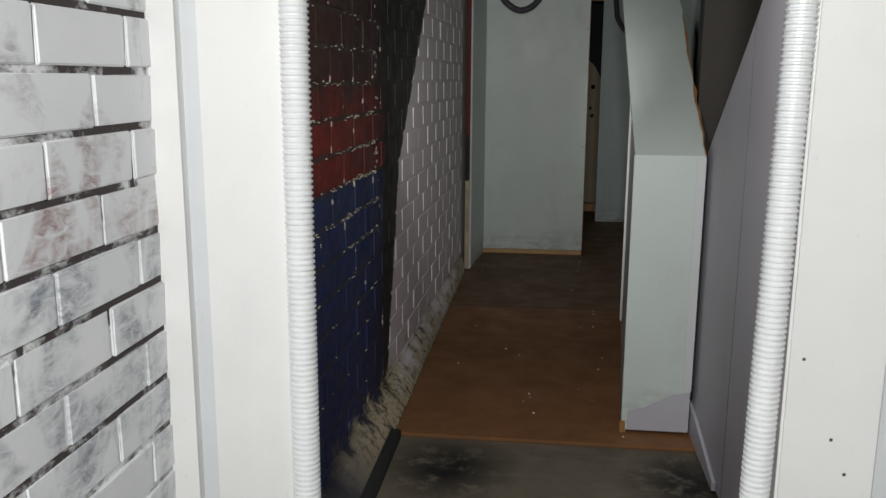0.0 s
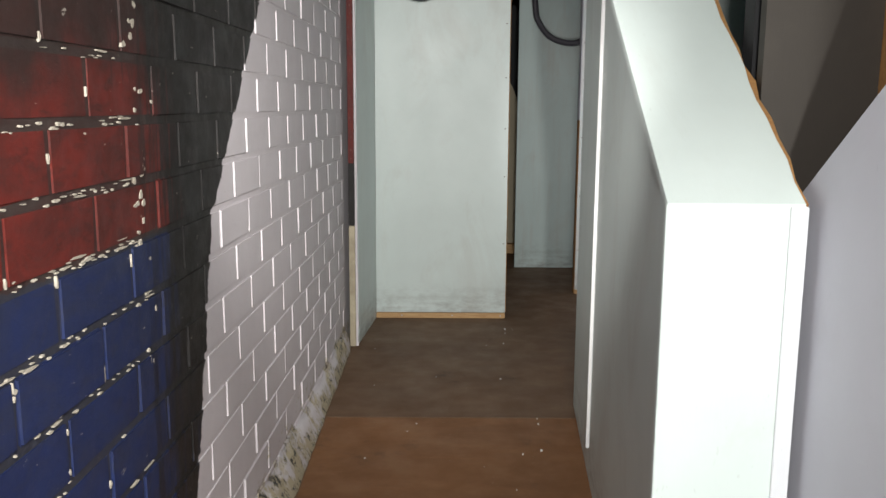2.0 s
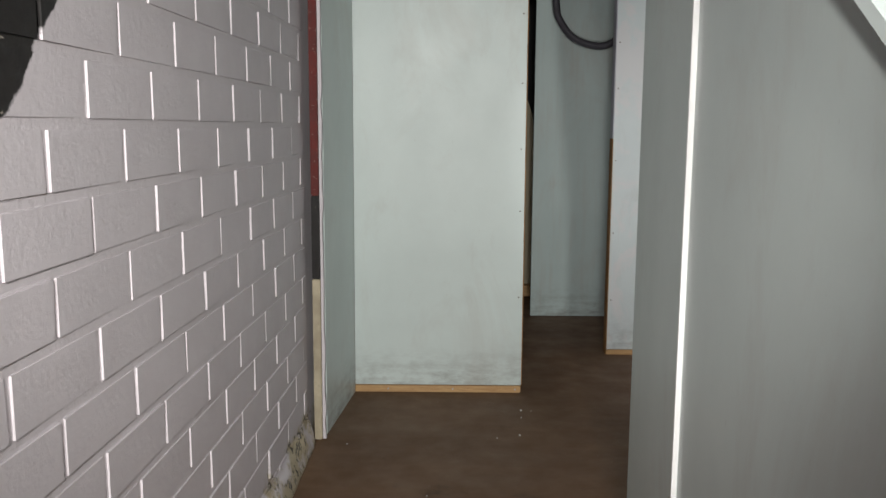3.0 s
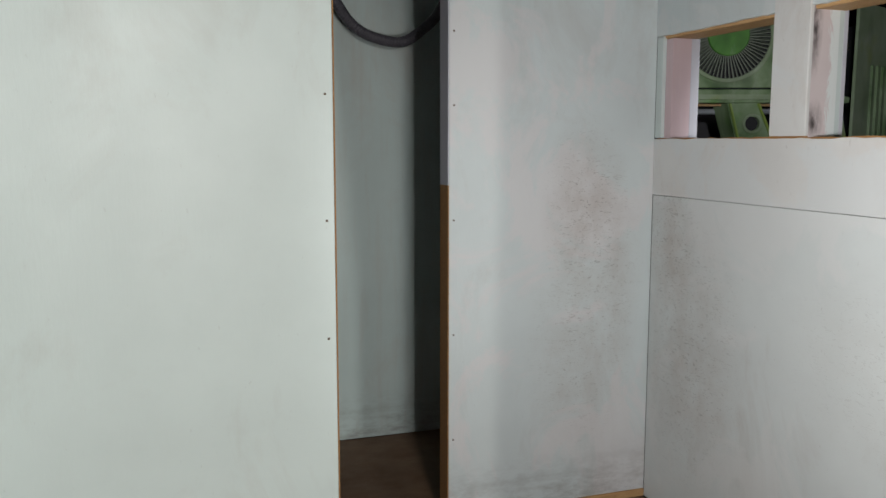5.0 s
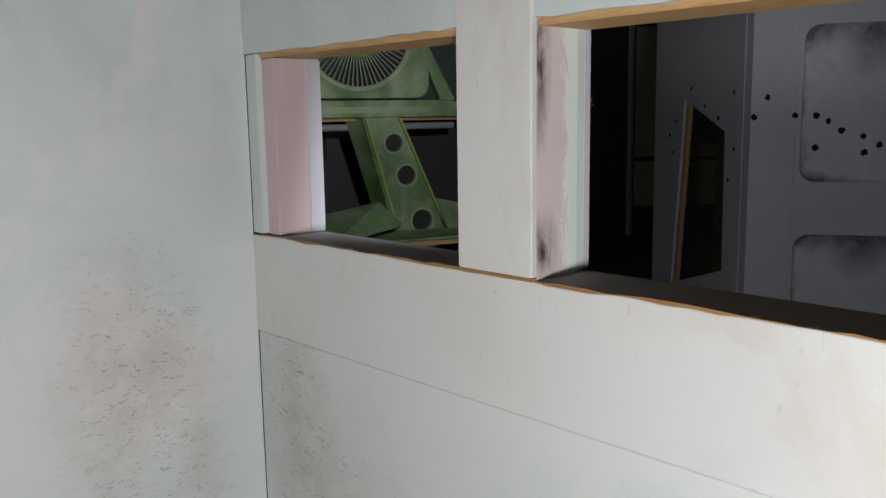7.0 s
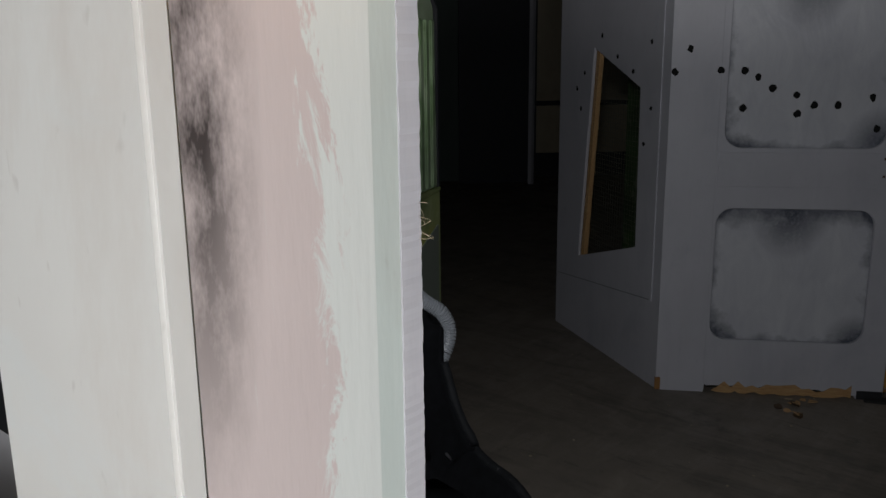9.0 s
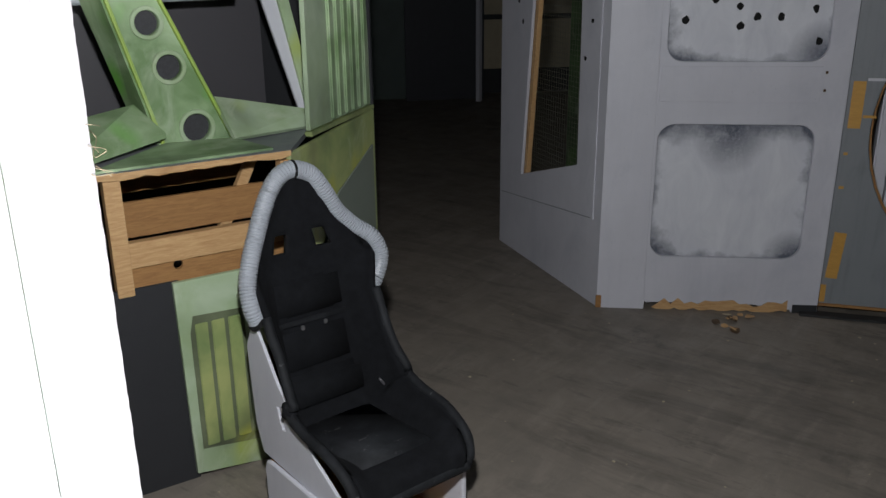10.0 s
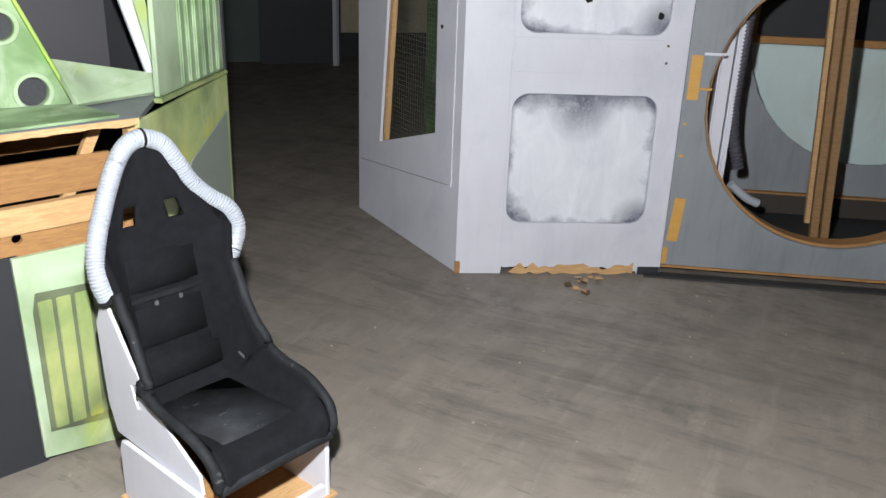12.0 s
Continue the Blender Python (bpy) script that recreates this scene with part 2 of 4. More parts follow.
band_brick = wall_bands("banded_brick_paint", (0.012, 0.024, 0.100), (0.17, 0.018, 0.012), (0.042, 0.016, 0.013), (0.012, 0.010, 0.010), (0.68, 0.635, 0.665))
band_joint = wall_bands("banded_joint_paint", (0.040, 0.040, 0.052), (0.060, 0.040, 0.036), (0.042, 0.030, 0.027), (0.014, 0.012, 0.011), (0.66, 0.615, 0.64), True)


def dry_brushed():
    """White dry-brushed over blue, red and black brick, dark paint left in the hollows."""
    k = Mat("white_dry_brushed_brick", 0.5)
    k.co = k.t.nodes.new("ShaderNodeNewGeometry").outputs["Position"]
    z = k.axis("Z")
    hue = k.mix(k.ramp(z, 1.04, 1.06), (0.10, 0.125, 0.17), (0.20, 0.085, 0.075))
    hue = k.mix(k.ramp(z, 1.16, 1.24), hue, (0.085, 0.070, 0.072))
    patch = k.ramp(k.noise(7.5, 4, 0.6, k.scaled(1, 1.2, 0.9), 0.5), 0.47, 0.62)
    brush = k.ramp(k.noise(34, 6, 0.75, k.scaled(1, 0.6, 1.6), 1.0), 0.36, 0.66)
    c = k.mix(k.ramp(k.noise(5, 5), 0.35, 0.7), (0.76, 0.77, 0.79), (0.69, 0.70, 0.735))
    c = k.mix(k.times(k.times(patch, brush), 0.9), c, hue)
    k.colour(c)
    k.bump(k.noise(60, 5, 0.7), 0.25, 0.003)
    return k.m


def half_covered():
    """Mortar: the bed joints mostly left dark, the upright joints painted over."""
    k = Mat("half_covered_mortar", 0.85)
    k.co = k.t.nodes.new("ShaderNodeNewGeometry").outputs["Position"]
    course = k.times(k.times(k.axis("Z"), 0.0075, "ADD"), 1 / 0.0755)
    off = k.times(k.times(k.times(course, 1.0, "FRACT"), -0.5, "ADD"), 1.0, "ABSOLUTE")
    bed = k.times(k.ramp(off, 0.40, 0.43), k.ramp(k.noise(7, 6, 0.7, k.scaled(1, 0.8, 1.6)), 0.40, 0.50))
    upright = k.ramp(k.noise(13, 4, 0.6, k.scaled(1, 1.4, 0.7)), 0.58, 0.64)
    show = k.times(bed, upright, "MAXIMUM")
    c = k.mix(show, (0.72, 0.73, 0.745), (0.045, 0.035, 0.034))
    c = k.mix(k.ramp(k.noise(48, 2), 0.745, 0.76), c, (0.70, 0.56, 0.33))
    k.colour(c)
    k.bump(k.noise(90, 4), 0.3, 0.003)
    return k.m


white_brick = dry_brushed()


def plain(name, base, rough=0.6, metal=0.0, vary=0.25, scale=12, bump=0.1):
    k = Mat(name, rough, metal)
    k.colour(k.mix(k.ramp(k.noise(scale, 5), 0.3, 0.7), base, tuple(v * (1 - vary) for v in base)))
    k.bump(k.noise(scale * 8, 3), bump, 0.002)
    return k.m


mortar_white = half_covered()
tube_white = plain("white_plastic_conduit", (0.78, 0.79, 0.81), 0.35, vary=0.05)
tube_grey = plain("grey_plastic_conduit", (0.36, 0.385, 0.42), 0.4, vary=0.12)
hose_dark = plain("dark_grey_hose", (0.07, 0.065, 0.08), 0.5)
fabric = plain("black_seat_fabric", (0.0088, 0.0096, 0.0116), 0.95, vary=0.5, scale=30, bump=0.4)
fabric.node_tree.nodes["Principled BSDF"].inputs["Specular IOR Level"].default_value = 0.2


def scuffed_vinyl():
    """Black vinyl, rubbed grey and cracked through to a pale backing."""
    k = Mat("black_seat_vinyl", 0.72, spec=0.22)
    c = k.mix(k.ramp(k.noise(11, 6, 0.7), 0.4, 0.7), (0.010, 0.0108, 0.0125), (0.022, 0.024, 0.027))
    c = k.mix(k.times(k.ramp(k.noise(34, 5, 0.7, k.scaled(0.5, 1, 1)), 0.63, 0.67), 0.6), c, (0.12, 0.12, 0.12))
    k.colour(c)
    k.bump(k.noise(150, 4), 0.25, 0.002)
    return k.m


vinyl = scuffed_vinyl()
steel = plain("brushed_steel", (0.55, 0.55, 0.57), 0.35, 0.9)
rust = plain("rusty_steel", (0.14, 0.09, 0.05), 0.7, 0.3, 0.5)
hole_black = plain("black_hole", (0.004, 0.004, 0.004), 0.9)
ceiling_mat = plain("black_ceiling_paint", (0.025, 0.025, 0.028), 0.9)
sill_top = painted("dusty_dark_grey_paint", (0.25, 0.245, 0.25), (0.15, 0.14, 0.14), 0.6, 0.5)


def floor_mat(name, base, stain, scale=3.0, dust=0.35, rough=0.55, spills=(), streaks=0.0):
    k = Mat(name, rough)
    c = k.mix(k.ramp(k.noise(scale, 7, 0.65), 0.35, 0.7), base, stain)
    c = k.mix(k.times(k.ramp(k.noise(scale * 2.2, 8, 0.7, k.scaled(0.35, 1.6, 1), 0.6), 0.5, 0.75), dust), c, tuple(min(1, v * 1.8 + 0.02) for v in base))
    c = k.mix(k.times(k.ramp(k.noise(scale * 0.9, 6, 0.75), 0.60, 0.72), 0.6), c, tuple(v * 0.3 for v in stain))
    if streaks:
        turn = k.t.nodes.new("ShaderNodeMapping")
        turn.inputs["Rotation"].default_value = (0, 0, radians(6))
        turn.inputs["Scale"].default_value = (2.4, 0.45, 1)
        k.t.links.new(k.co, turn.inputs["Vector"])
        smear = k.ramp(k.noise(2.6, 8, 0.7, turn.outputs[0], 0.5), 0.50, 0.70)
        c = k.mix(k.times(smear, streaks), c, tuple(v * 0.38 for v in stain))
        drag = k.times(k.ramp(k.noise(6, 9, 0.78, turn.outputs[0], 0.3), 0.54, 0.64), k.ramp(k.noise(1.6, 4), 0.42, 0.6))
        c = k.mix(k.times(drag, 0.8 * streaks), c, tuple(v * 0.42 for v in stain))
        c = k.mix(k.times(k.ramp(k.noise(26, 7, 0.75), 0.62, 0.70), 0.6 * streaks), c, tuple(v * 0.35 for v in stain))
        c = k.mix(k.times(k.ramp(k.noise(9, 6, 0.7, turn.outputs[0]), 0.60, 0.66), 0.5 * streaks), c, tuple(v * 0.25 for v in stain))
    for centre, size in spills:
        c = k.mix(k.times(k.near(centre, size), k.ramp(k.noise(13, 7, 0.75), 0.36, 0.50)), c, (0.006, 0.006, 0.006))
    speck = k.ramp(k.noise(160, 2, 0.5), 0.745, 0.76)
    c = k.mix(k.times(speck, 0.5), c, (0.5, 0.48, 0.42))
    k.colour(c)
    k.gloss(k.ramp(k.noise(scale * 2, 5), 0.3, 0.7, rough - 0.15, rough + 0.15))
    k.bump(k.noise(70, 5, 0.7), 0.25, 0.003)
    return k.m


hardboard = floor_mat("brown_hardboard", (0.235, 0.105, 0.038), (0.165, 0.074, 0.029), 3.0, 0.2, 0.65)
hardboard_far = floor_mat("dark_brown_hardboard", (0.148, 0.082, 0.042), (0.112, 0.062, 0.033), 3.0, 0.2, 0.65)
concrete = floor_mat("stained_concrete", (0.16, 0.135, 0.10), (0.11, 0.095, 0.07), 4.0, 0.3, 0.7, (((-0.36, 3.32, 0), (0.26, 0.30, 0.3)), ((0.42, 3.30, 0), (0.22, 0.32, 0.3))))
room_floor = floor_mat("worn_grey_brown_floor", (0.240, 0.208, 0.172), (0.180, 0.158, 0.134), 2.4, 0.3, 0.6, streaks=0.6)


def sprayed(name, light=(0.40, 0.53, 0.32), mid=(0.15, 0.25, 0.10), dark=(0.03, 0.05, 0.03), acid=(0.12, 0.42, 0.03), shade=0.68):
    """Green airbrushed set paint, acid green clouds and dark overspray."""
    k = Mat(name, 0.5)
    c = k.mix(k.ramp(k.noise(4.5, 4, 0.55, None, 0.5), 0.35, 0.68), light, mid)
    c = k.mix(k.times(k.ramp(k.noise(3.3, 3, 0.5, k.scaled(1, 1, 0.6)), 0.50, 0.72), shade), c, dark)
    c = k.mix(k.times(k.ramp(k.noise(2.7, 2, 0.5, k.scaled(1.3, 1, 1)), 0.60, 0.72), 0.75), c, acid)
    mist = k.ramp(k.noise(6.5, 5, 0.6, k.scaled(1, 1, 0.5), 0.8), 0.56, 0.76)
    c = k.mix(k.times(mist, 0.5), c, (0.58, 0.63, 0.50))
    k.colour(c)
    k.bump(k.noise(90, 4), 0.12, 0.002)
    return k.m


green = sprayed("sprayed_green_paint")
green_pale = sprayed("pale_sprayed_green_paint", (0.42, 0.52, 0.36), (0.30, 0.40, 0.22), (0.10, 0.13, 0.08), (0.36, 0.44, 0.08), 0.6)
green_olive = sprayed("olive_sprayed_paint", (0.38, 0.42, 0.16), (0.20, 0.28, 0.10), (0.05, 0.06, 0.04), (0.45, 0.45, 0.05), 0.6)


def recess_paint(name, w, h):
    """Grey-white metal look, dark airbrush at the rim of a panel w by h about its origin."""
    k = Mat(name, 0.4)
    n = k.noise(6, 5, 0.6)
    ax = k.times(k.axis("X"), 2 / w)
    az = k.times(k.axis("Z"), 2 / h)
    d = k.times(k.times(k.times(ax, ax), k.times(ax, ax)), k.times(k.times(az, az), k.times(az, az)), "ADD")
    d = k.times(d, k.ramp(n, 0.2, 0.8, -0.55, 0.55), "ADD")
    c = k.mix(k.ramp(k.noise(7, 6, 0.6, k.scaled(1, 1, 0.5), 1.0), 0.3, 0.7), (0.56, 0.57, 0.62), (0.68, 0.69, 0.73))
    # heavier spray along the top, dipping in the middle, and in the lower corner
    top = k.times(k.near((-0.02 * w, 0, 0.52 * h), (0.28 * w, 1, 0.40 * h)), k.ramp(k.noise(9, 6, 0.7), 0.2, 0.5))
    brow = k.times(k.ramp(k.times(az, k.ramp(n, 0.3, 0.7, -0.16, 0.16), "ADD"), 0.66, 0.98), 0.85)
    corner = k.times(k.near((0.46 * w, 0, -0.47 * h), (0.22 * w, 1, 0.20 * h)), 0.8)
    spray = k.times(k.times(k.times(k.ramp(d, 0.75, 1.35), top, "MAXIMUM"), brow, "MAXIMUM"), corner, "MAXIMUM")
    spray = k.times(spray, k.ramp(k.noise(60, 4, 0.7), 0.25, 0.55, 0.75, 1.0))
    k.colour(k.mix(spray, c, (0.085, 0.095, 0.125)))
    k.bump(k.noise(4, 4, 0.5, k.scaled(1, 1, 0.6), 1.5), 0.35, 0.02)
    return k.m


# ---- mesh helpers ----
def mesh_of(name, bm, material):
    bmesh.ops.recalc_face_normals(bm, faces=bm.faces)
    me = bpy.data.meshes.new(name)
    bm.to_mesh(me)
    bm.free()
    me.materials.append(material)
    return me


def thing(name, m, label, category, kind="", group=""):
    ob = new(name)
    ob.matrix_world = m
    return tagged(ob, label, category, group, kind)


def part(name, bm, material, parent, label="", smooth=False):
    """Links a bmesh as one mesh under a thing or a part, in the parent's own space."""
    me = mesh_of(name, bm, material)
    if smooth:
        for p in me.polygons:
            p.use_smooth = True
    ob = new(name, me)
    ob.parent = parent
    return tagged(ob, label)


def solid(name, bm, material, m, label, category, kind="", group=""):
    ob = new(name, mesh_of(name, bm, material))
    ob.matrix_world = m
    return tagged(ob, label, category, group, kind)


def box(x0, x1, y0, y1, z0, z1, bevel=0.0, bm=None):
    bm = bm or bmesh.new()
    got = bmesh.ops.create_cube(bm, size=1.0)["verts"]
    for v in got:
        v.co = ((x0 + x1) / 2 + v.co.x * (x1 - x0), (y0 + y1) / 2 + v.co.y * (y1 - y0), (z0 + z1) / 2 + v.co.z * (z1 - z0))
    if bevel:
        edges = list({e for v in got for e in v.link_edges})
        bmesh.ops.bevel(bm, geom=edges, offset=bevel, segments=2, affect="EDGES")
    return bm


def plate(outer, thick, holes=(), bevel=0.0, bm=None, y0=0.0):
    """A board: outline and holes in (x, z), thick from y0 towards +y."""
    bm = bm or bmesh.new()
    edges = []
    for loop in (outer, *holes):
        vs = [bm.verts.new((a, y0, b)) for a, b in loop]
        edges += [bm.edges.new((vs[i], vs[(i + 1) % len(vs)])) for i in range(len(vs))]
    faces = [f for f in bmesh.ops.triangle_fill(bm, edges=edges, use_beauty=True)["geom"] if isinstance(f, bmesh.types.BMFace)]
    back = bmesh.ops.extrude_face_region(bm, geom=faces)["geom"]
    bmesh.ops.translate(bm, verts=[v for v in back if isinstance(v, bmesh.types.BMVert)], vec=(0, thick, 0))
    if bevel:
        rim = [e for e in bm.edges if len(e.link_faces) == 2 and e.calc_face_angle(0) > 1.0]
        bmesh.ops.bevel(bm, geom=rim, offset=bevel, segments=1, affect="EDGES")
    return bm


def rect(x0, x1, z0, z1):
    return [(x0, z0), (x1, z0), (x1, z1), (x0, z1)]


def rounded(x0, x1, z0, z1, r, n=6, cut=()):
    out = []
    for cx, cz, a in ((x0 + r, z0 + r, 180), (x1 - r, z0 + r, 270), (x1 - r, z1 - r, 0), (x0 + r, z1 - r, 90)):
        out += [(cx + r * math.cos(radians(a + 90 * i / n)), cz + r * math.sin(radians(a + 90 * i / n))) for i in range(n + 1)]
    return out


def circle(cx, cz, r, n=24, squash=1.0):
    return [(cx + r * math.cos(2 * math.pi * i / n), cz + squash * r * math.sin(2 * math.pi * i / n)) for i in range(n)]


def ragged(x0, x1, z, amp, n, seed):
    rng = random.Random(seed)
    return [(x0 + (x1 - x0) * i / n, z + (rng.random() - 0.5) * amp) for i in range(n + 1)]


def smooth_path(points, n=14):
    """A Catmull-Rom line through the points."""
    p = [Vector(q) for q in points]
    p = [2 * p[0] - p[1]] + p + [2 * p[-1] - p[-2]]
    out = []
    for i in range(1, len(p) - 2):
        for j in range(n):
            t = j / n
            out.append(0.5 * (2 * p[i] + (p[i + 1] - p[i - 1]) * t + (2 * p[i - 1] - 5 * p[i] + 4 * p[i + 1] - p[i + 2]) * t * t + (3 * p[i] - p[i - 1] - 3 * p[i + 1] + p[i + 2]) * t ** 3))
    return out + [p[-2]]


def tube(points, radius, pitch=0.0, depth=0.0, sides=14, n=14, straight=False):
    """A round hose along the points; pitch and depth give it corrugated ribs."""
    line = [Vector(q) for q in points] if straight else smooth_path(points, n)
    length = [0.0]
    for a, b in zip(line, line[1:]):
        length.append(length[-1] + (b - a).length)
    step = pitch / 4 if pitch else length[-1] / (len(line) * 1.0)
    count = max(2, int(length[-1] / step))
    bm = bmesh.new()
    rings, k = [], 0
    up = Vector((0.3, 0.2, 0.93))
    for i in range(count + 1):
        s = min(length[-1] * i / count, length[-1] - 1e-6)
        while length[k + 1] < s:
            k += 1
        f = (s - length[k]) / max(1e-9, length[k + 1] - length[k])
        c = line[k].lerp(line[k + 1], f)
        d = (line[k + 1] - line[k]).normalized()
        a = d.cross(up if abs(d.dot(up)) < 0.95 else Vector((1, 0, 0))).normalized()
        b = d.cross(a)
        r = radius - (depth if pitch and i % 4 in (2, 3) else 0.0)
        rings.append([bm.verts.new(c + r * (math.cos(2 * math.pi * j / sides) * a + math.sin(2 * math.pi * j / sides) * b)) for j in range(sides)])
    for u, v in zip(rings, rings[1:]):
        for j in range(sides):
            bm.faces.new((u[j], u[(j + 1) % sides], v[(j + 1) % sides], v[j]))
    bm.faces.new(rings[0])
    bm.faces.new(rings[-1])
    return bm


def facing(px, py, qx, qy, z=0.0):
    """The pose of a board whose x runs from p to q and whose y points away from the viewer on its front."""
    return pose(px, py, z, 0, 0, math.degrees(math.atan2(qy - py, qx - px)))


ID = Matrix()

# ---- the setting ----
ROOM = -0.201
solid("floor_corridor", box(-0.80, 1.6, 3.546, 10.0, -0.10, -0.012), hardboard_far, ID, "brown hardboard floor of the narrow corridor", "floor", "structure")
sheet = thing("hardboard_sheets", ID, "scuffed brown hardboard sheets laid on the corridor floor", "flooring", "structure")
part("sheet", box(-0.575, 0.62, 3.548, 5.303, -0.012, 0.0, 0.002), hardboard, sheet)
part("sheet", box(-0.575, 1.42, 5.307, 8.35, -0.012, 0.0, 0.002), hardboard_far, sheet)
solid("floor_entry", box(-1.6, 1.6, -1.6, 3.544, -0.10, -0.014), concrete, ID, "stained bare concrete floor with black patches", "floor", "structure")
solid("ceiling_corridor", box(-1.7, 1.56, -1.7, 10.0, 2.32, 2.42), ceiling_mat, ID, "black ceiling of the corridor", "ceiling", "structure")
solid("floor_room", box(1.45, 16.0, -2.0, 18.0, ROOM - 0.1, ROOM), room_floor, ID, "worn dusty grey-brown floor of the dark hall", "floor", "structure")
solid("ceiling_room", box(1.56, 16.0, -2.0, 18.0, 3.2, 3.3), ceiling_mat, ID, "black ceiling of the hall", "ceiling", "structure")
solid("wall_entry_back", box(-1.7, 1.6, -1.7, -1.6, -0.1, 2.32), lilac, ID, "plain painted wall behind the entry", "wall", "structure")
solid("wall_entry_east", box(1.5, 1.6, -1.6, 1.9, -0.1, 2.32), lilac, ID, "plain painted wall beside the entry", "wall", "structure")
solid("wall_corridor_end", box(-0.75, 1.42, 9.3, 9.4, 0, 2.32), black_board, ID, "black wall in the dark beyond the back board", "wall", "structure")
solid("wall_hall_north", box(1.5, 16.0, 17.9, 18.0, ROOM, 3.2), dark_green, ID, "dark painted wall at the far end of the hall", "wall", "structure")
solid("wall_hall_south", box(1.56, 16.0, -2.1, -2.0, ROOM, 3.2), black_board, ID, "black wall closing the hall", "wall", "structure")
solid("wall_hall_east", box(15.9, 16.0, -2.0, 17.9, ROOM, 3.2), black_board, ID, "black wall closing the hall", "wall", "structure")
solid("wall_hall_west", box(1.42, 1.54, 7.485, 17.9, ROOM, 3.2), black_board, ID, "black board wall of the hall beyond the opening", "wall", "structure")
solid("wall_hall_west_south", box(1.44, 1.54, -2.0, 5.3, ROOM, 3.2), black_board, ID, "black board wall of the hall", "wall", "structure")

solid("wall_kerb", box(-0.592, -0.552, 2.012, 3.545, -0.02, 0.016, 0.004), black_board, ID, "black kerb along the foot of the brick wall", "kerb", "structure")

# doorway partition with its two white posts
left_post = thing("door_post", pose(0, 1.9, 0), "white gloss door post with a stepped edge", "door frame", "structure")
part("board", box(-0.44, -0.555, -0.012, 0.030, -0.014, 2.32, 0.004), white, left_post)
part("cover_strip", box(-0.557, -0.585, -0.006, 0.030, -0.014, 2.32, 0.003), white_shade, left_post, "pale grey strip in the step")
part("batten", box(-0.586, -0.62, -0.035, 0.030, -0.014, 2.32, 0.004), white, left_post)
right_post = thing("door_post", pose(0, 1.9, 0), "white gloss door post with nail holes", "door frame", "structure")
part("board", box(0.286, 0.42, -0.012, 0.030, -0.014, 2.32, 0.004), white, right_post)
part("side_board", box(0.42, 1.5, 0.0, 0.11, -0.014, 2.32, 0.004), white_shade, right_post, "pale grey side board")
rng = random.Random(4)
for _ in range(9):
    x, z = rng.uniform(0.30, 0.40), rng.uniform(0.5, 1.45)
    part("nail_hole", box(x, x + 0.004, -0.0135, -0.011, z, z + 0.004), rust, right_post)
solid("door_head", box(-0.62, 1.5, 1.9, 2.01, 2.05, 2.32, 0.004), white, ID, "white painted board above the doorway", "door frame", "structure")
for x, lean in ((-0.416, 0.0), (0.261, 0.012)):
    solid("corrugated_conduit", tube([(x - lean, 1.888, -0.012), (x - lean * 0.3, 1.888, 0.7), (x + lean, 1.888, 2.05)], 0.0215, 0.0085, 0.0028, 18, straight=True), tube_white, ID, "white corrugated plastic conduit lining the doorway edge", "conduit", group="door edge conduits")

# grey board on the way in, with its sloping top, and the dark timber behind it
grey = thing("grey_board_wall", facing(0.5, 3.735, 0.5, 1.95), "lilac-grey painted boards with a sloping top edge", "board wall", "structure")
part("board", plate([(0, 0), (0.572, 0), (0.572, 1.435), (0.505, 1.385), (0.0, 1.02)], 0.02), lilac, grey)
part("board", plate([(0.5738, 0), (1.785, 0), (1.785, 2.32), (1.62, 2.32), (0.5738, 1.437)], 0.02), lilac, grey)
part("seam", box(0.5708, 0.5750, -0.0012, 0.0002, 0.0, 1.436), steel_grey, grey, "dark seam between the boards")
part("seam_backing", box(0.55, 0.60, 0.0205, 0.03, 0.0, 1.45), black_board, grey)
part("kick_board", plate([(0.01, 0), (0.5, 0), (0.5, 0.03), (0.14, 0.10), (0.01, 0.11)], 0.012, bevel=0.001, y0=-0.0135), lilac, grey)
solid("timber_board", plate([(0.004, 0.5), (0.234, 0.5), (0.234, 2.32), (0.004, 2.32)], 0.03), dark_board, pose(0.486, 3.93, 0), "black-stained timber board behind the grey boards", "board")
solid("timber_post", box(0, 0.14, 0, 0.05, 0.2, 2.32, 0.003), mdf, pose(0.722, 3.89, 0), "raw brown timber post", "post")
solid("wall_behind_boards", box(0.5, 1.44, 4.02, 4.08, 0, 2.32), black_board, ID, "black board closing the gap behind the boxing", "wall", "structure")

# mint boxing with a sloping face
BX = facing(0.39, 5.45, 0.242, 3.658)
boxing = thing("mint_boxing", ID, "mint painted plywood boxing with a raked upper face", "boxing")
part("front_board", box(0.242, 0.480, 3.658, 3.676, 0.012, 1.011, 0.0015), mint, boxing)
ob = part("raked_board", plate([(0.0, 0.0), (0.236, 0.0)] + [(0.235 + random.Random(i).choice((0.0, 0.0, 0.0, -0.004, -0.008)) + random.Random(i).uniform(-0.003, 0.003), 1.45 * i / 24) for i in range(1, 25)] + [(0.0, 1.45)], 0.016, bevel=0.001), mint_clean, boxing)
ob.matrix_basis = pose(0.244, 3.660, 1.012, -math.degrees(math.atan2(0.55, 0.40)), 0, 0)
ob = part("raw_edge", plate([(0.214, 0.0), (0.241, 0.0)] + [(0.240 + random.Random(i + 50).uniform(-0.006, 0.004), 1.45 * i / 24) for i in range(1, 25)] + [(0.214, 1.45)], 0.013), mdf, boxing, "chipped raw board edge")
ob.matrix_basis = pose(0.244, 3.663, 1.012, -math.degrees(math.atan2(0.55, 0.40)), 0, 0)
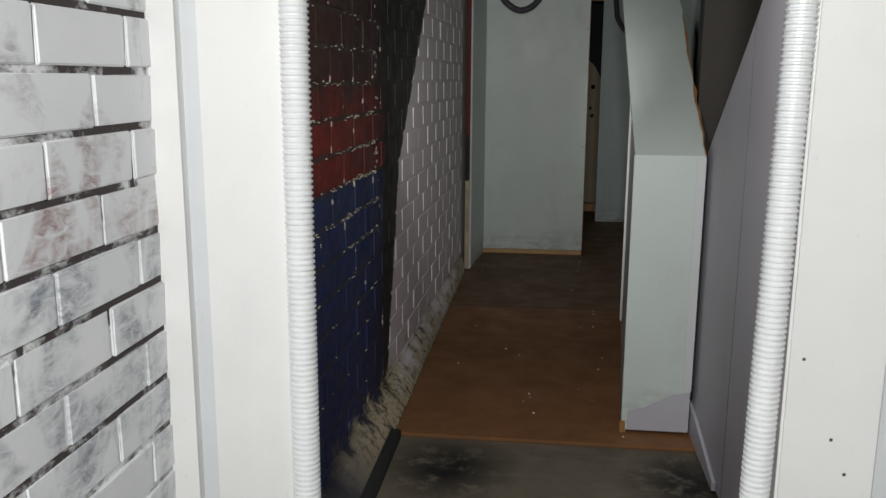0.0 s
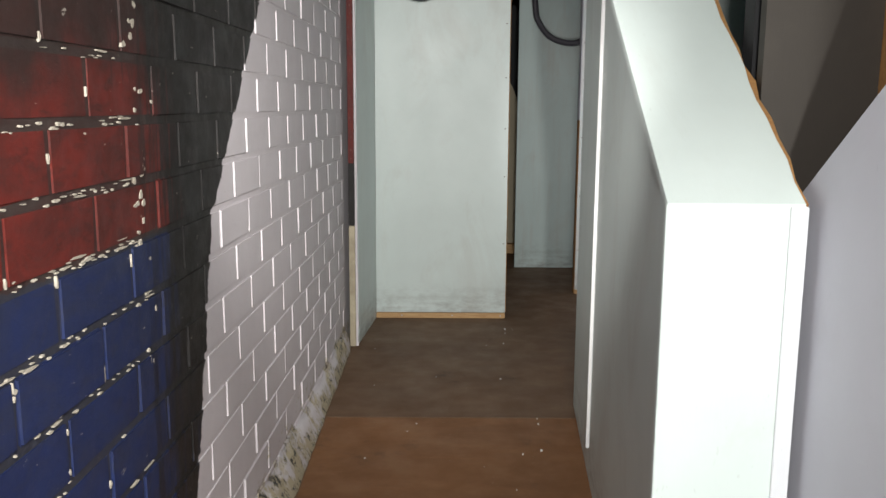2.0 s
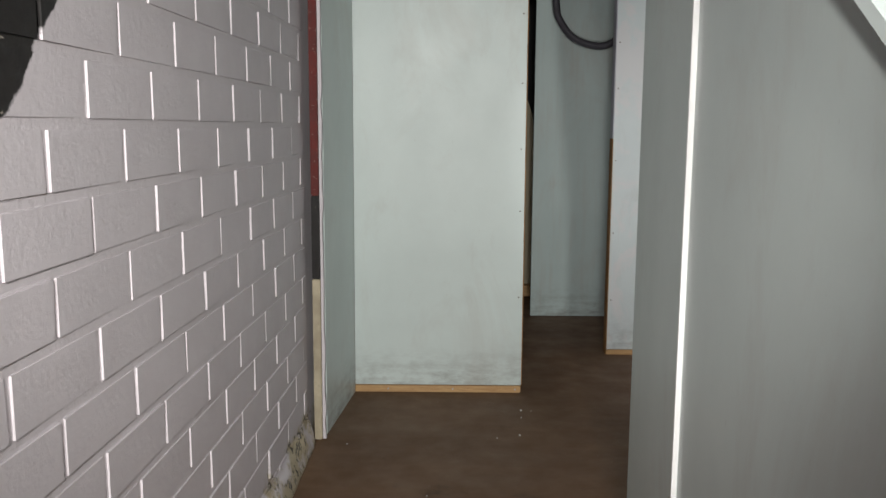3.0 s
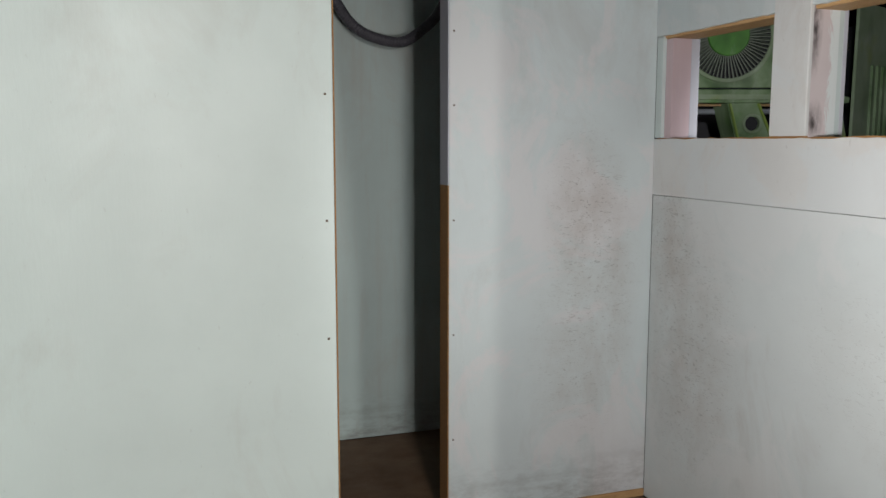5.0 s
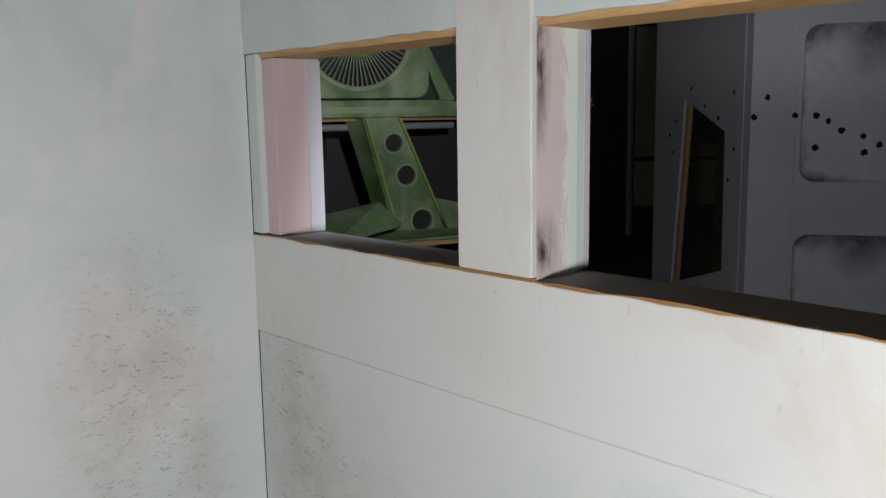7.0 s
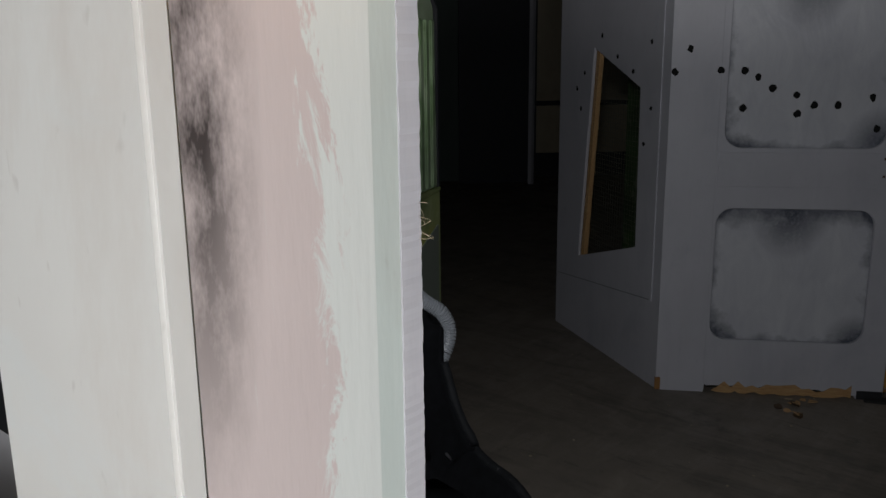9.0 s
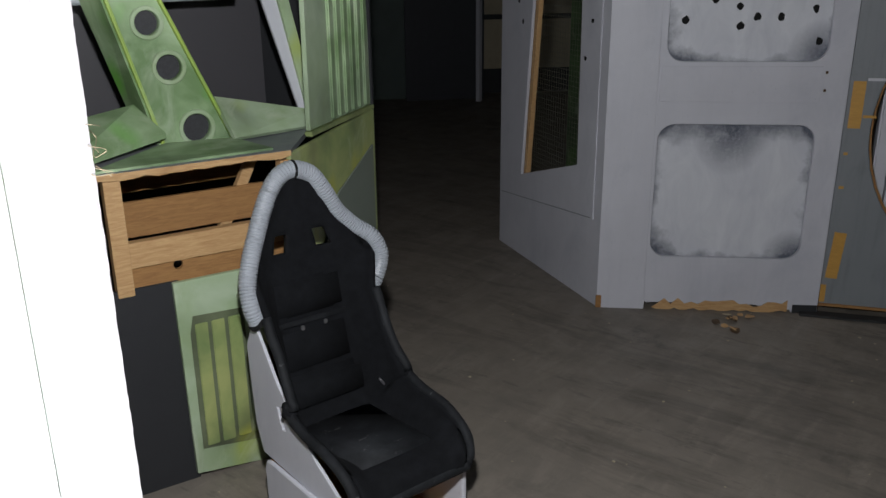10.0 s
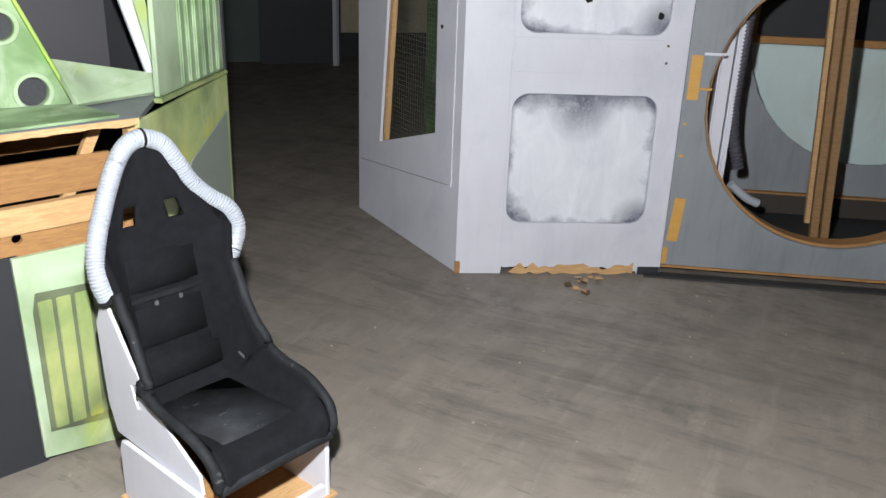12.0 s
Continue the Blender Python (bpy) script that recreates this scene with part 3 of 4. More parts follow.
# front edge of the side board follows the rake
rake = [(0.0, 0.0), (1.797, 0.0), (1.793, 1.008), (0.02, 2.3), (0.0, 2.3)]
ob = part("side_board", plate(rake, 0.016, bevel=0.001), mint, boxing)
ob.matrix_basis = BX
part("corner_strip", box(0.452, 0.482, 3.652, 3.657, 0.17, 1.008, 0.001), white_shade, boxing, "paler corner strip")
part("toe_patch", plate([(0.262, 0.013), (0.476, 0.013), (0.476, 0.165), (0.42, 0.155), (0.33, 0.105), (0.262, 0.085)], 0.003, y0=3.6545), lilac, boxing, "unfinished grey patch at the toe")
part("toe_chip", box(0.236, 0.256, 3.650, 3.670, 0.0, 0.045, 0.003), mdf, boxing, "chipped raw corner")
strip = part("cover_strip", box(0.655, 0.669, -0.010, 0.0, 0.10, 2.3, 0.002), white, boxing, "white edge strip")
strip.matrix_basis = BX @ pose(0, 0, 0)
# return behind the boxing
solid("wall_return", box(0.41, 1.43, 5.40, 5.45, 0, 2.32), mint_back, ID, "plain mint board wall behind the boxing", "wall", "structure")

# board at the end of the corridor and the strip beside it
end_board = thing("end_board", pose(-0.5, 6.84, 0), "mint painted board wall with a bare timber foot", "board wall", "structure")
part("board", plate(rect(0.0, 0.72, 0.032, 2.32), 0.018, bevel=0.0015), mint, end_board)
part("foot_batten", box(0.0, 0.718, -0.004, 0.016, 0.0, 0.030, 0.002), pine, end_board, "bare timber foot batten")
part("raw_edge", box(0.7205, 0.7235, 0.001, 0.017, 0.034, 2.32), mdf, end_board)
for x in (0.14, 0.42, 0.69):
    part("screw", box(x, x + 0.007, -0.0065, -0.0045, 0.012, 0.019), steel, end_board)
for z in (0.42, 0.79, 1.05, 1.32, 1.6):
    part("screw", box(0.70, 0.705, -0.002, 0.0, z, z + 0.005), rust, end_board)
side_strip = thing("side_board", facing(-0.546, 6.318, -0.5, 6.838), "mint painted board strip beside the brick wall", "board wall", "structure")
part("board", plate(rect(0.0, 0.52, 0.0, 2.32), 0.015, bevel=0.001), mint, side_strip)
trim = thing("rough_trim", pose(-0.575, 6.262, 0), "paint-spattered timber trim, red over black over cream", "trim", "structure")
part("red_length", box(-0.010, 0.018, 0.0, 0.035, 0.90, 2.32, 0.003), red_brick, trim, "red painted length")
part("black_length", box(-0.010, 0.018, 0.0, 0.035, 0.60, 0.899, 0.003), black_brick, trim, "black painted length")
part("cream_length", box(-0.010, 0.018, 0.0, 0.035, 0.0, 0.599, 0.003), bricks("cream_flaking_paint", (0.5, 0.44, 0.32), (0.3, 0.25, 0.18), (0.04, 0.04, 0.04), 0.7), trim, "flaking cream length")
part("pale_lip", plate([(0.019, 0.0)] + [(0.029 + random.Random(i).uniform(-0.003, 0.003), i * 2.32 / 40) for i in range(41)] + [(0.019, 2.32)], 0.02, y0=0.012), lilac_brick, trim, "ragged plaster lip")

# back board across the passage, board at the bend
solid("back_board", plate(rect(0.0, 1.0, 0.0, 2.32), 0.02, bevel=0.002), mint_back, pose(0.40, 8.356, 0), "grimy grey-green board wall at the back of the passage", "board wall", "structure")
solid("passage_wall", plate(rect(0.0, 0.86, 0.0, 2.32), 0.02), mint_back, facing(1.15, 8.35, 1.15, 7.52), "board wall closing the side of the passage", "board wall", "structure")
solid("ceiling_batten", box(-0.4, 1.0, 8.42, 8.47, 1.93, 1.99, 0.003), pine, ID, "bare pine batten above the passage", "batten")
bend = thing("bend_board", pose(0.707, 7.479, 0), "scuffed mint board wall at the bend", "board wall", "structure")
part("board", plate(rect(0.0, 0.72, 0.026, 2.32), 0.018, bevel=0.0015), mint_bend, bend)
part("foot_batten", box(0.0, 0.72, -0.004, 0.016, 0.0, 0.025, 0.002), pine, bend, "bare timber foot batten")
part("raw_edge", box(-0.004, -0.0005, 0.001, 0.075, 0.0, 1.09), mdf, bend, "bare brown edge")
part("grey_edge", box(-0.004, -0.0005, 0.001, 0.075, 1.091, 2.32), lilac, bend, "grey painted edge")
for z in (0.28, 0.62, 0.98, 1.33, 1.55):
    part("screw", box(0.012, 0.017, -0.002, 0.0, z, z + 0.005), rust, bend)

# wall with the two openings
ww = thing("opening_wall", facing(1.427, 7.479, 1.427, 5.45), "mint painted board wall with two shooting openings", "board wall", "structure")
part("lower_board", plate(rect(0.0, 2.03, 0.0, 1.0485), 0.012, bevel=0.0015), mint_low, ww)
part("sill_board", plate([(0.0, 1.05), (2.03, 1.05)] + ragged(2.03, 0.0, 1.232, 0.004, 60, 3), 0.014, bevel=0.001, y0=-0.0025), mint_sill, ww, "worn off-white sill board")
part("raw_edge", plate([(0.01, 1.228), (2.03, 1.228)] + ragged(2.03, 0.01, 1.2352, 0.004, 90, 31), 0.0045, y0=-0.0015), mdf, ww, "chipped bare edge along the sill")
part("sill", box(0.0, 2.03, 0.0035, 0.110, 1.20, 1.2335, 0.002), sill_top, ww, "dusty dark grey sill top")
part("back_board", plate(rect(0.0, 2.03, ROOM, 1.19), 0.012, y0=0.098), black_board, ww)
part("lintel_board", plate([(0.0, 2.32)] + ragged(0.0, 2.03, 1.561, 0.003, 70, 17) + [(2.03, 2.32)], 0.012, y0=-0.004), mint_lintel, ww)
part("lintel_soffit", box(0.01, 2.03, 0.0085, 0.108, 1.553, 1.60, 0.002), pine, ww, "bare timber under the lintel")
part("lintel_back", plate(rect(0.0, 2.03, 1.575, 3.2), 0.012, y0=0.109), black_board, ww)
jamb = part("jamb", box(0.034, 0.073, 0.012, 0.108, 1.234, 1.552, 0.002), pink, ww, "pink and white brushed jamb")
part("jamb_lip", box(0.0, 0.034, 0.0, 0.014, 1.237, 1.56, 0.001), mint, ww)
part("white_edge", box(0.05, 0.0745, 0.078, 0.112, 1.234, 1.552, 0.002), grey_white, ww, "grey-white brushed edge")
post = part("post", box(0.558, 0.692, -0.008, 0.004, 1.238, 1.64, 0.002), mint_sill, ww, "off-white face board of the post")
part("post_core", box(0.562, 0.6900, 0.004, 0.0860, 1.2338, 1.60), pink_post, ww, "pink side of the post, white brushed over it, soot-smudged")
part("mint_band", box(0.560, 0.6895, 0.086, 0.1008, 1.2338, 1.60), mint, ww)
part("flaking_edge", plate([(0.558, 1.237)] + [(0.690 + random.Random(i).uniform(-0.0002, 0.0004), 1.237 + i * 0.36 / 140) for i in range(141)] + [(0.558, 1.598)], 0.012, y0=0.101), grey_white, ww, "flaking grey edge board")
part("raw_edge", box(0.558, 0.692, -0.0085, 0.002, 1.2335, 1.2378), mdf, ww)

cut = thing("cut_out_board", pose(0.0, 9.0, 0), "pale cream board with a rounded shoulder and knocked holes", "board")
part("board", plate([(-0.25, 0.08), (0.46, 0.08), (0.46, 1.12)] + [(0.16 + 0.30 * math.cos(radians(a)), 1.12 + 0.38 * math.sin(radians(a))) for a in range(10, 91, 10)] + [(-0.25, 1.50)], 0.02), cream, cut)
for x, z, r in ((0.37, 1.19, 0.022), (0.35, 0.99, 0.014), (0.37, 0.92, 0.018)):
    part("hole", plate(circle(x, z, r, 9), 0.002, y0=-0.003), hole_black, cut)
part("foot_rail", box(-0.25, 0.60, -0.05, 0.03, 0.0, 0.075, 0.003), pine, cut, "bare timber foot")

# a frayed thread caught on the flaking edge
coil = [(0.6905 + 0.0040 * math.sin(1.9 * i), 0.1135 + 0.003 * math.cos(2.3 * i), 1.470 - 0.0011 * i + 0.003 * math.sin(1.1 * i)) for i in range(15)]
part("loose_thread", tube(coil, 0.00013, sides=5, n=6), cream, ww, "frayed pale thread")

# hoses above the passage
solid("hanging_hose", tube([(0.47, 8.25, 2.33), (0.50, 8.25, 1.86), (0.53, 8.25, 1.74), (0.62, 8.25, 1.64), (0.77, 8.25, 1.605), (0.87, 8.24, 1.66), (0.93, 8.20, 1.74), (0.96, 8.1, 1.9), (0.97, 8.1, 2.33)], 0.021, 0.011, 0.0015, 14), hose_dark, ID, "dark grey corrugated hose hanging in a loop", "hose")
solid("hanging_hose", tube([(-0.46, 6.74, 2.33), (-0.42, 6.74, 1.92), (-0.37, 6.74, 1.79), (-0.26, 6.74, 1.725), (-0.15, 6.74, 1.78), (-0.10, 6.74, 1.92), (-0.08, 6.74, 2.33)], 0.022, 0.011, 0.0015, 14), hose_dark, ID, "dark grey corrugated hose hanging in front of the board", "hose")


# ---- the hall: its own plan, laid against the wall with the openings ----
PLAN = -0.314
HALL = Matrix.Translation((1.390, 6.565, 1.530)) @ pose(0, 0, 0, 0, 0, 0.5) @ Matrix.Scale(0.927, 4) @ Matrix.Translation((-1.472, -6.668, -1.5535))

# the green cockpit set
GM = HALL @ facing(2.90, 9.15, 3.45, 8.95, PLAN)
cockpit = thing("cockpit_set", GM, "airbrushed green plywood spacecraft cockpit set", "stage set")
Y = 0.42
FAN = (0.186, 2.19)
dark_mesh = plain("dark_grey_mesh", (0.035, 0.035, 0.04), 0.6, vary=0.4, scale=60)
lime = sprayed("lime_edge_paint", (0.42, 0.56, 0.10), (0.30, 0.44, 0.10), (0.12, 0.18, 0.05), (0.40, 0.62, 0.06), 0.4)
DEPTH = 0.95
# carcass
part("black_panel", plate(rect(-0.02, 0.26, 0.0, 0.80), 0.018, y0=0.012), black_board, cockpit, "black lower panel")
part("leg", box(-0.065, -0.022, 0.02, 0.06, 0.30, 1.185, 0.002), pine, cockpit, "bare pine leg")
part("left_panel", plate(rect(-0.42, -0.068, 0.45, 1.185), 0.018, y0=0.03, bevel=0.002), green_pale, cockpit, "pale green side panel")
part("dark_backing", plate(rect(-0.74, 0.0, 0.0, 1.18), 0.01, y0=0.07), black_board, cockpit)
part("lower_panel", plate([(0.245, 0.03), (0.50, 0.0), (0.56, 0.0), (0.56, 0.80), (0.235, 0.80)], 0.02, bevel=0.002, y0=-0.012), green_pale, cockpit, "pale green lower panel")
soot_green = sprayed("sooty_green_paint", (0.16, 0.19, 0.11), (0.09, 0.11, 0.06), (0.03, 0.035, 0.025), (0.22, 0.24, 0.05), 0.6)
part("fluted_inset", plate([(0.275, 0.13), (0.515, 0.10), (0.515, 0.655), (0.29, 0.665), (0.275, 0.60)], 0.003, y0=-0.0162), soot_green, cockpit, "sooty olive inset")
for x0, x1, mat_ in ((0.292, 0.338, green_olive), (0.352, 0.400, green_olive), (0.414, 0.462, green_olive), (0.476, 0.505, green_pale)):
    part("flute", box(x0, x1, -0.024, -0.0165, 0.14, 0.635, 0.003), mat_, cockpit)
part("inner_post", box(0.055, 0.110, 0.0, 0.05, 0.78, 1.185, 0.002), pine, cockpit)
part("inner_post", box(0.668, 0.71, 0.0, 0.05, 0.50, 1.175, 0.002), pine, cockpit)
part("front_rail", box(0.110, 0.668, 0.004, 0.04, 0.875, 0.965, 0.002), pine, cockpit)
part("lower_rail", plate(rect(0.110, 0.668, 0.79, 0.874), 0.016, [circle(0.27, 0.855, 0.017, 14)], y0=0.02), mdf, cockpit)
part("inner_shelf", box(0.112, 0.667, 0.18, 0.20, 0.93, 1.06, 0.002), mdf, cockpit)
part("inner_shelf", box(0.112, 0.667, 0.36, 0.38, 1.05, 1.13, 0.002), mdf, cockpit)
b = part("brace", box(-0.02, 0.02, -0.01, 0.02, 0.0, 0.34, 0.002), pine, cockpit)
b.matrix_basis = pose(0.50, 0.2, 0.90, 0, 28, 0)
part("side_wall", box(-0.76, -0.74, 0.03, DEPTH, 0.0, 1.18), black_board, cockpit)
part("back_wall", box(-0.74, 1.0, DEPTH, DEPTH + 0.02, 0.0, 1.15), black_board, cockpit)
part("cabin_back", plate(rect(-0.74, 0.98, 1.15, 1.95), 0.01, y0=DEPTH - 0.06), painted("dim_grey_board", (0.055, 0.052, 0.058), (0.04, 0.04, 0.045), 0.5, 0.6), cockpit, "dim grey board inside the cockpit")
dials = part("dial_board", plate(rect(-0.16, 0.14, 1.56, 1.70), 0.012, y0=DEPTH - 0.10), black_board, cockpit, "black dial board inside the cockpit")
for x in (-0.08, 0.05):
    part("dial", plate(circle(x, 1.63, 0.038, 20), 0.006, y0=DEPTH - 0.108), steel_grey, dials)
part("top_strip", plate([(-0.75, 1.188)] + ragged(-0.72, 0.71, 1.188, 0.010, 36, 8) + [(0.71, 1.21), (-0.75, 1.21)], 0.03, y0=-0.006), pine, cockpit, "torn raw edge of the dashboard")


def slab(points, down=0.02):
    """A slab under a polygon in space."""
    bm = bmesh.new()
    vs = [bm.verts.new(p) for p in points]
    f = bm.faces.new(vs)
    got = bmesh.ops.extrude_face_region(bm, geom=[f])["geom"]
    n = f.normal if f.normal.length else Vector((0, 0, 1))
    f.normal_update()
    bmesh.ops.translate(bm, verts=[v for v in got if isinstance(v, bmesh.types.BMVert)], vec=-f.normal * down if f.normal.z > 0 else f.normal * down)
    return bm


# dashboard: a raked deck, with raised wedges either side of the strut's foot
part("deck", slab([(-0.75, 0.0, 1.211), (0.71, 0.0, 1.211), (0.98, Y, 1.20), (-0.75, Y, 1.22)]), steel_grey, cockpit, "dark grey dashboard deck")
part("wedge", slab([(-0.75, 0.10, 1.225), (-0.05, 0.05, 1.235), (0.36, Y - 0.10, 1.262), (0.28, Y, 1.362), (-0.10, Y - 0.02, 1.30), (-0.75, Y - 0.02, 1.24)]), green, cockpit)
part("wedge", slab([(0.02, 0.02, 1.219), (0.66, 0.04, 1.219), (0.60, Y - 0.12, 1.222), (0.36, Y - 0.06, 1.218)]), green, cockpit)
part("wedge", slab([(0.60, Y - 0.16, 1.225), (0.99, Y - 0.03, 1.215), (0.99, Y, 1.275), (0.585, Y, 1.365)]), green_pale, cockpit)
# strut with three rings
strut = part("strut", plate([(0.365, 1.19), (0.635, 1.19), (0.385, 1.778), (0.21, 1.778)], 0.025, [circle(0.497, 1.257, 0.054), circle(0.416, 1.490, 0.047), circle(0.354, 1.652, 0.044)], y0=Y - 0.03, bevel=0.002), green, cockpit)
part("strut_side", slab([(0.21, Y - 0.03, 1.778), (0.365, Y - 0.03, 1.20), (0.335, Y + 0.12, 1.20), (0.165, Y + 0.12, 1.778)], 0.015), green, cockpit)
for cx, cz, r in ((0.497, 1.257, 0.054), (0.416, 1.490, 0.047), (0.354, 1.652, 0.044)):
    part("ring", plate(circle(cx, cz, r + 0.017), 0.012, [circle(cx, cz, r)], y0=Y - 0.041, bevel=0.003), green_pale, strut)
    part("ring_back", plate(circle(cx, cz, r + 0.01), 0.004, y0=Y - 0.004), dark_mesh, strut)
for (ax, bx_) in ((0.365, 0.21), (0.635, 0.385)):
    part("lip", plate([(ax - 0.007, 1.195), (ax + 0.007, 1.195), (bx_ + 0.007, 1.776), (bx_ - 0.007, 1.776)], 0.034, y0=Y - 0.052, bevel=0.003), lime, strut, "lime green raised edge")
# window bars on the far side
part("bar", plate([(0.855, 1.775), (0.90, 1.775), (1.03, 1.19), (0.985, 1.19)], 0.02, y0=Y - 0.02, bevel=0.002), green_pale, cockpit)
part("bar_reveal", plate([(0.79, 1.775), (0.855, 1.775), (0.985, 1.235), (0.95, 1.235)], 0.015, y0=Y), grey_white, cockpit)
part("cross_beam", plate([(-0.75, 1.779), (0.95, 1.779), (0.95, 1.815), (0.66, 1.862), (-0.75, 1.862)], 0.06, y0=Y - 0.03, bevel=0.004), green, cockpit)
part("beam_lip", box(-0.75, 0.55, Y - 0.045, Y - 0.03, 1.80, 1.83, 0.003), green_pale, cockpit)
part("beam_underside", box(-0.75, 0.9, Y + 0.03, Y + 0.16, 1.762, 1.777), pine, cockpit)
part("conduit", tube([(-0.7, Y + 0.13, 1.735), (0.2, Y + 0.13, 1.73), (0.75, Y + 0.13, 1.735)], 0.018, sides=10, straight=True), tube_grey, cockpit)
part("rib", plate([(0.505, 2.12), (0.56, 2.12), (0.70, 1.86), (0.62, 1.86)], 0.03, y0=Y - 0.02, bevel=0.003), green, cockpit)
part("upper_panel", plate(rounded(-0.12, 0.555, 1.872, 2.62, 0.07), 0.02, [circle(*FAN, 0.272, 40)], y0=Y - 0.022, bevel=0.003), green, cockpit)
part("upper_back", plate(rect(-0.75, 0.95, 1.865, 2.66), 0.01, y0=Y + 0.05), dark_green, cockpit)
fan = part("fan_ring", plate(circle(*FAN, 0.288, 48), 0.02, [circle(*FAN, 0.262, 48)], y0=Y - 0.034, bevel=0.004), green_pale, cockpit, "round ribbed fan guard")
vane = box(-0.0028, 0.0028, -0.024, 0.01, 0.12, 0.264)
vane_mesh = mesh_of("fan_vane", vane, plain("greenish_grey_plastic", (0.30, 0.34, 0.27), 0.5))
for i in range(64):
    v = new("fan_vane", vane_mesh)
    v.parent = fan
    v.matrix_basis = pose(FAN[0], Y - 0.01, FAN[1], 0, i * 360 / 64, 0) @ pose(0, 0, 0, 0, 0, 25)
part("fan_hub", plate(circle(*FAN, 0.128, 28), 0.03, y0=Y - 0.05, bevel=0.006), sprayed("acid_green_hub", (0.16, 0.42, 0.08), (0.08, 0.25, 0.04)), fan, "acid green fan hub")
part("fan_back", plate(circle(*FAN, 0.275, 30), 0.004, y0=Y + 0.012), black_board, fan)
# far-side pier: fluted above, flat painted below
FM = Matrix.Translation((0.71, 0.0, 0.0)) @ pose(0, 0, 0, 0, 0, 41)
pier_low = part("pier_lower", plate([(0.0, 0.0), (0.87, 0.0), (0.87, 1.22), (0.0, 1.195)], 0.02, bevel=0.003), green_olive, cockpit, "olive green side pier")
pier_low.matrix_basis = FM
w = part("pier_inset", plate([(0.20, 0.25), (0.82, 0.25), (0.82, 1.07), (0.40, 0.95), (0.21, 0.74)], 0.008, y0=-0.011, bevel=0.003), painted("grey_green_fade", (0.18, 0.21, 0.17), (0.08, 0.10, 0.08), 0.5, 0.6), pier_low)
ledge = part("pier_ledge", box(0.19, 0.872, -0.004, 0.03, 1.222, 1.24, 0.003), green_olive, cockpit)
ledge.matrix_basis = FM
up_ = part("pier_upper", plate([(0.20, 1.242), (0.87, 1.242), (0.83, 2.05), (0.56, 2.35), (0.22, 2.35)], 0.02, bevel=0.003), green_pale, cockpit)
up_.matrix_basis = FM @ pose(0, 0.01, 0)
for i in range(6):
    x = 0.40 + i * 0.074
    f = part("flute", box(x, x + 0.042, -0.014, 0.0, 1.25, 2.0, 0.006), green, up_)
side = part("pier_side", plate([(0.0, 0.0), (0.7, 0.0), (0.7, 2.3), (0.1, 2.3), (0.0, 2.05)], 0.02, bevel=0.003), black_board, cockpit)
side.matrix_basis = FM @ pose(0.875, 0.0, 0, 0, 0, 85)

# ---- the racing seat on its box ----
SM = HALL @ Matrix.Translation((3.255, 8.132, PLAN)) @ pose(0, 0, 0, 0, 0, -14)
seat = thing("racing_seat", SM, "worn black fabric racing bucket seat on a grey plywood box", "seat")
part("base_side", plate([(0.0, 0.0), (0.50, 0.0), (0.50, 0.245), (0.04, 0.236), (0.012, 0.228), (0.0, 0.20)], 0.018, bevel=0.005), grey_white, seat).matrix_basis = pose(-0.245, 0.504, 0, 0, 0, -90)
part("base_side", plate([(0.0, 0.0), (0.50, 0.0), (0.50, 0.236), (0.0, 0.245)], 0.018, bevel=0.004), grey_white, seat).matrix_basis = pose(0.245, 0.004, 0, 0, 0, 90)
part("base_back", box(-0.225, 0.225, 0.48, 0.50, 0.0, 0.22), mdf, seat)
part("base_top", box(-0.226, 0.226, 0.03, 0.478, 0.212, 0.229, 0.002), mdf, seat)
part("base_rail", box(-0.225, 0.225, 0.005, 0.03, 0.0, 0.05, 0.002), grey_white, seat)
b = part("base_brace", box(-0.03, 0.03, -0.008, 0.008, 0.0, 0.32, 0.002), mdf, seat)
b.matrix_basis = pose(-0.13, 0.22, 0.015, 0, 50, 0)
part("base_floor", box(-0.26, 0.265, -0.012, 0.51, 0.0, 0.008, 0.001), pine, seat)
cheek = [(0.06, 0.235), (0.56, 0.235), (0.60, 0.34), (0.62, 0.62), (0.56, 0.74), (0.42, 0.55), (0.20, 0.37), (0.07, 0.30)]
br = part("side_bracket", plate([(0.62 - a, z) for a, z in cheek], 0.012, [[(0.62 - a, z) for a, z in ((0.385, 0.395), (0.405, 0.390), (0.435, 0.465), (0.415, 0.470))]], bevel=0.002), grey_white, seat, "grey painted seat side")
br.matrix_basis = pose(-0.228, 0.60, 0, 0, 0, -90)
br = part("side_bracket", plate([(a, z) for a, z in cheek], 0.012, bevel=0.002), grey_white, seat, "grey painted seat side")
br.matrix_basis = pose(0.228, -0.02, 0, 0, 0, 90)


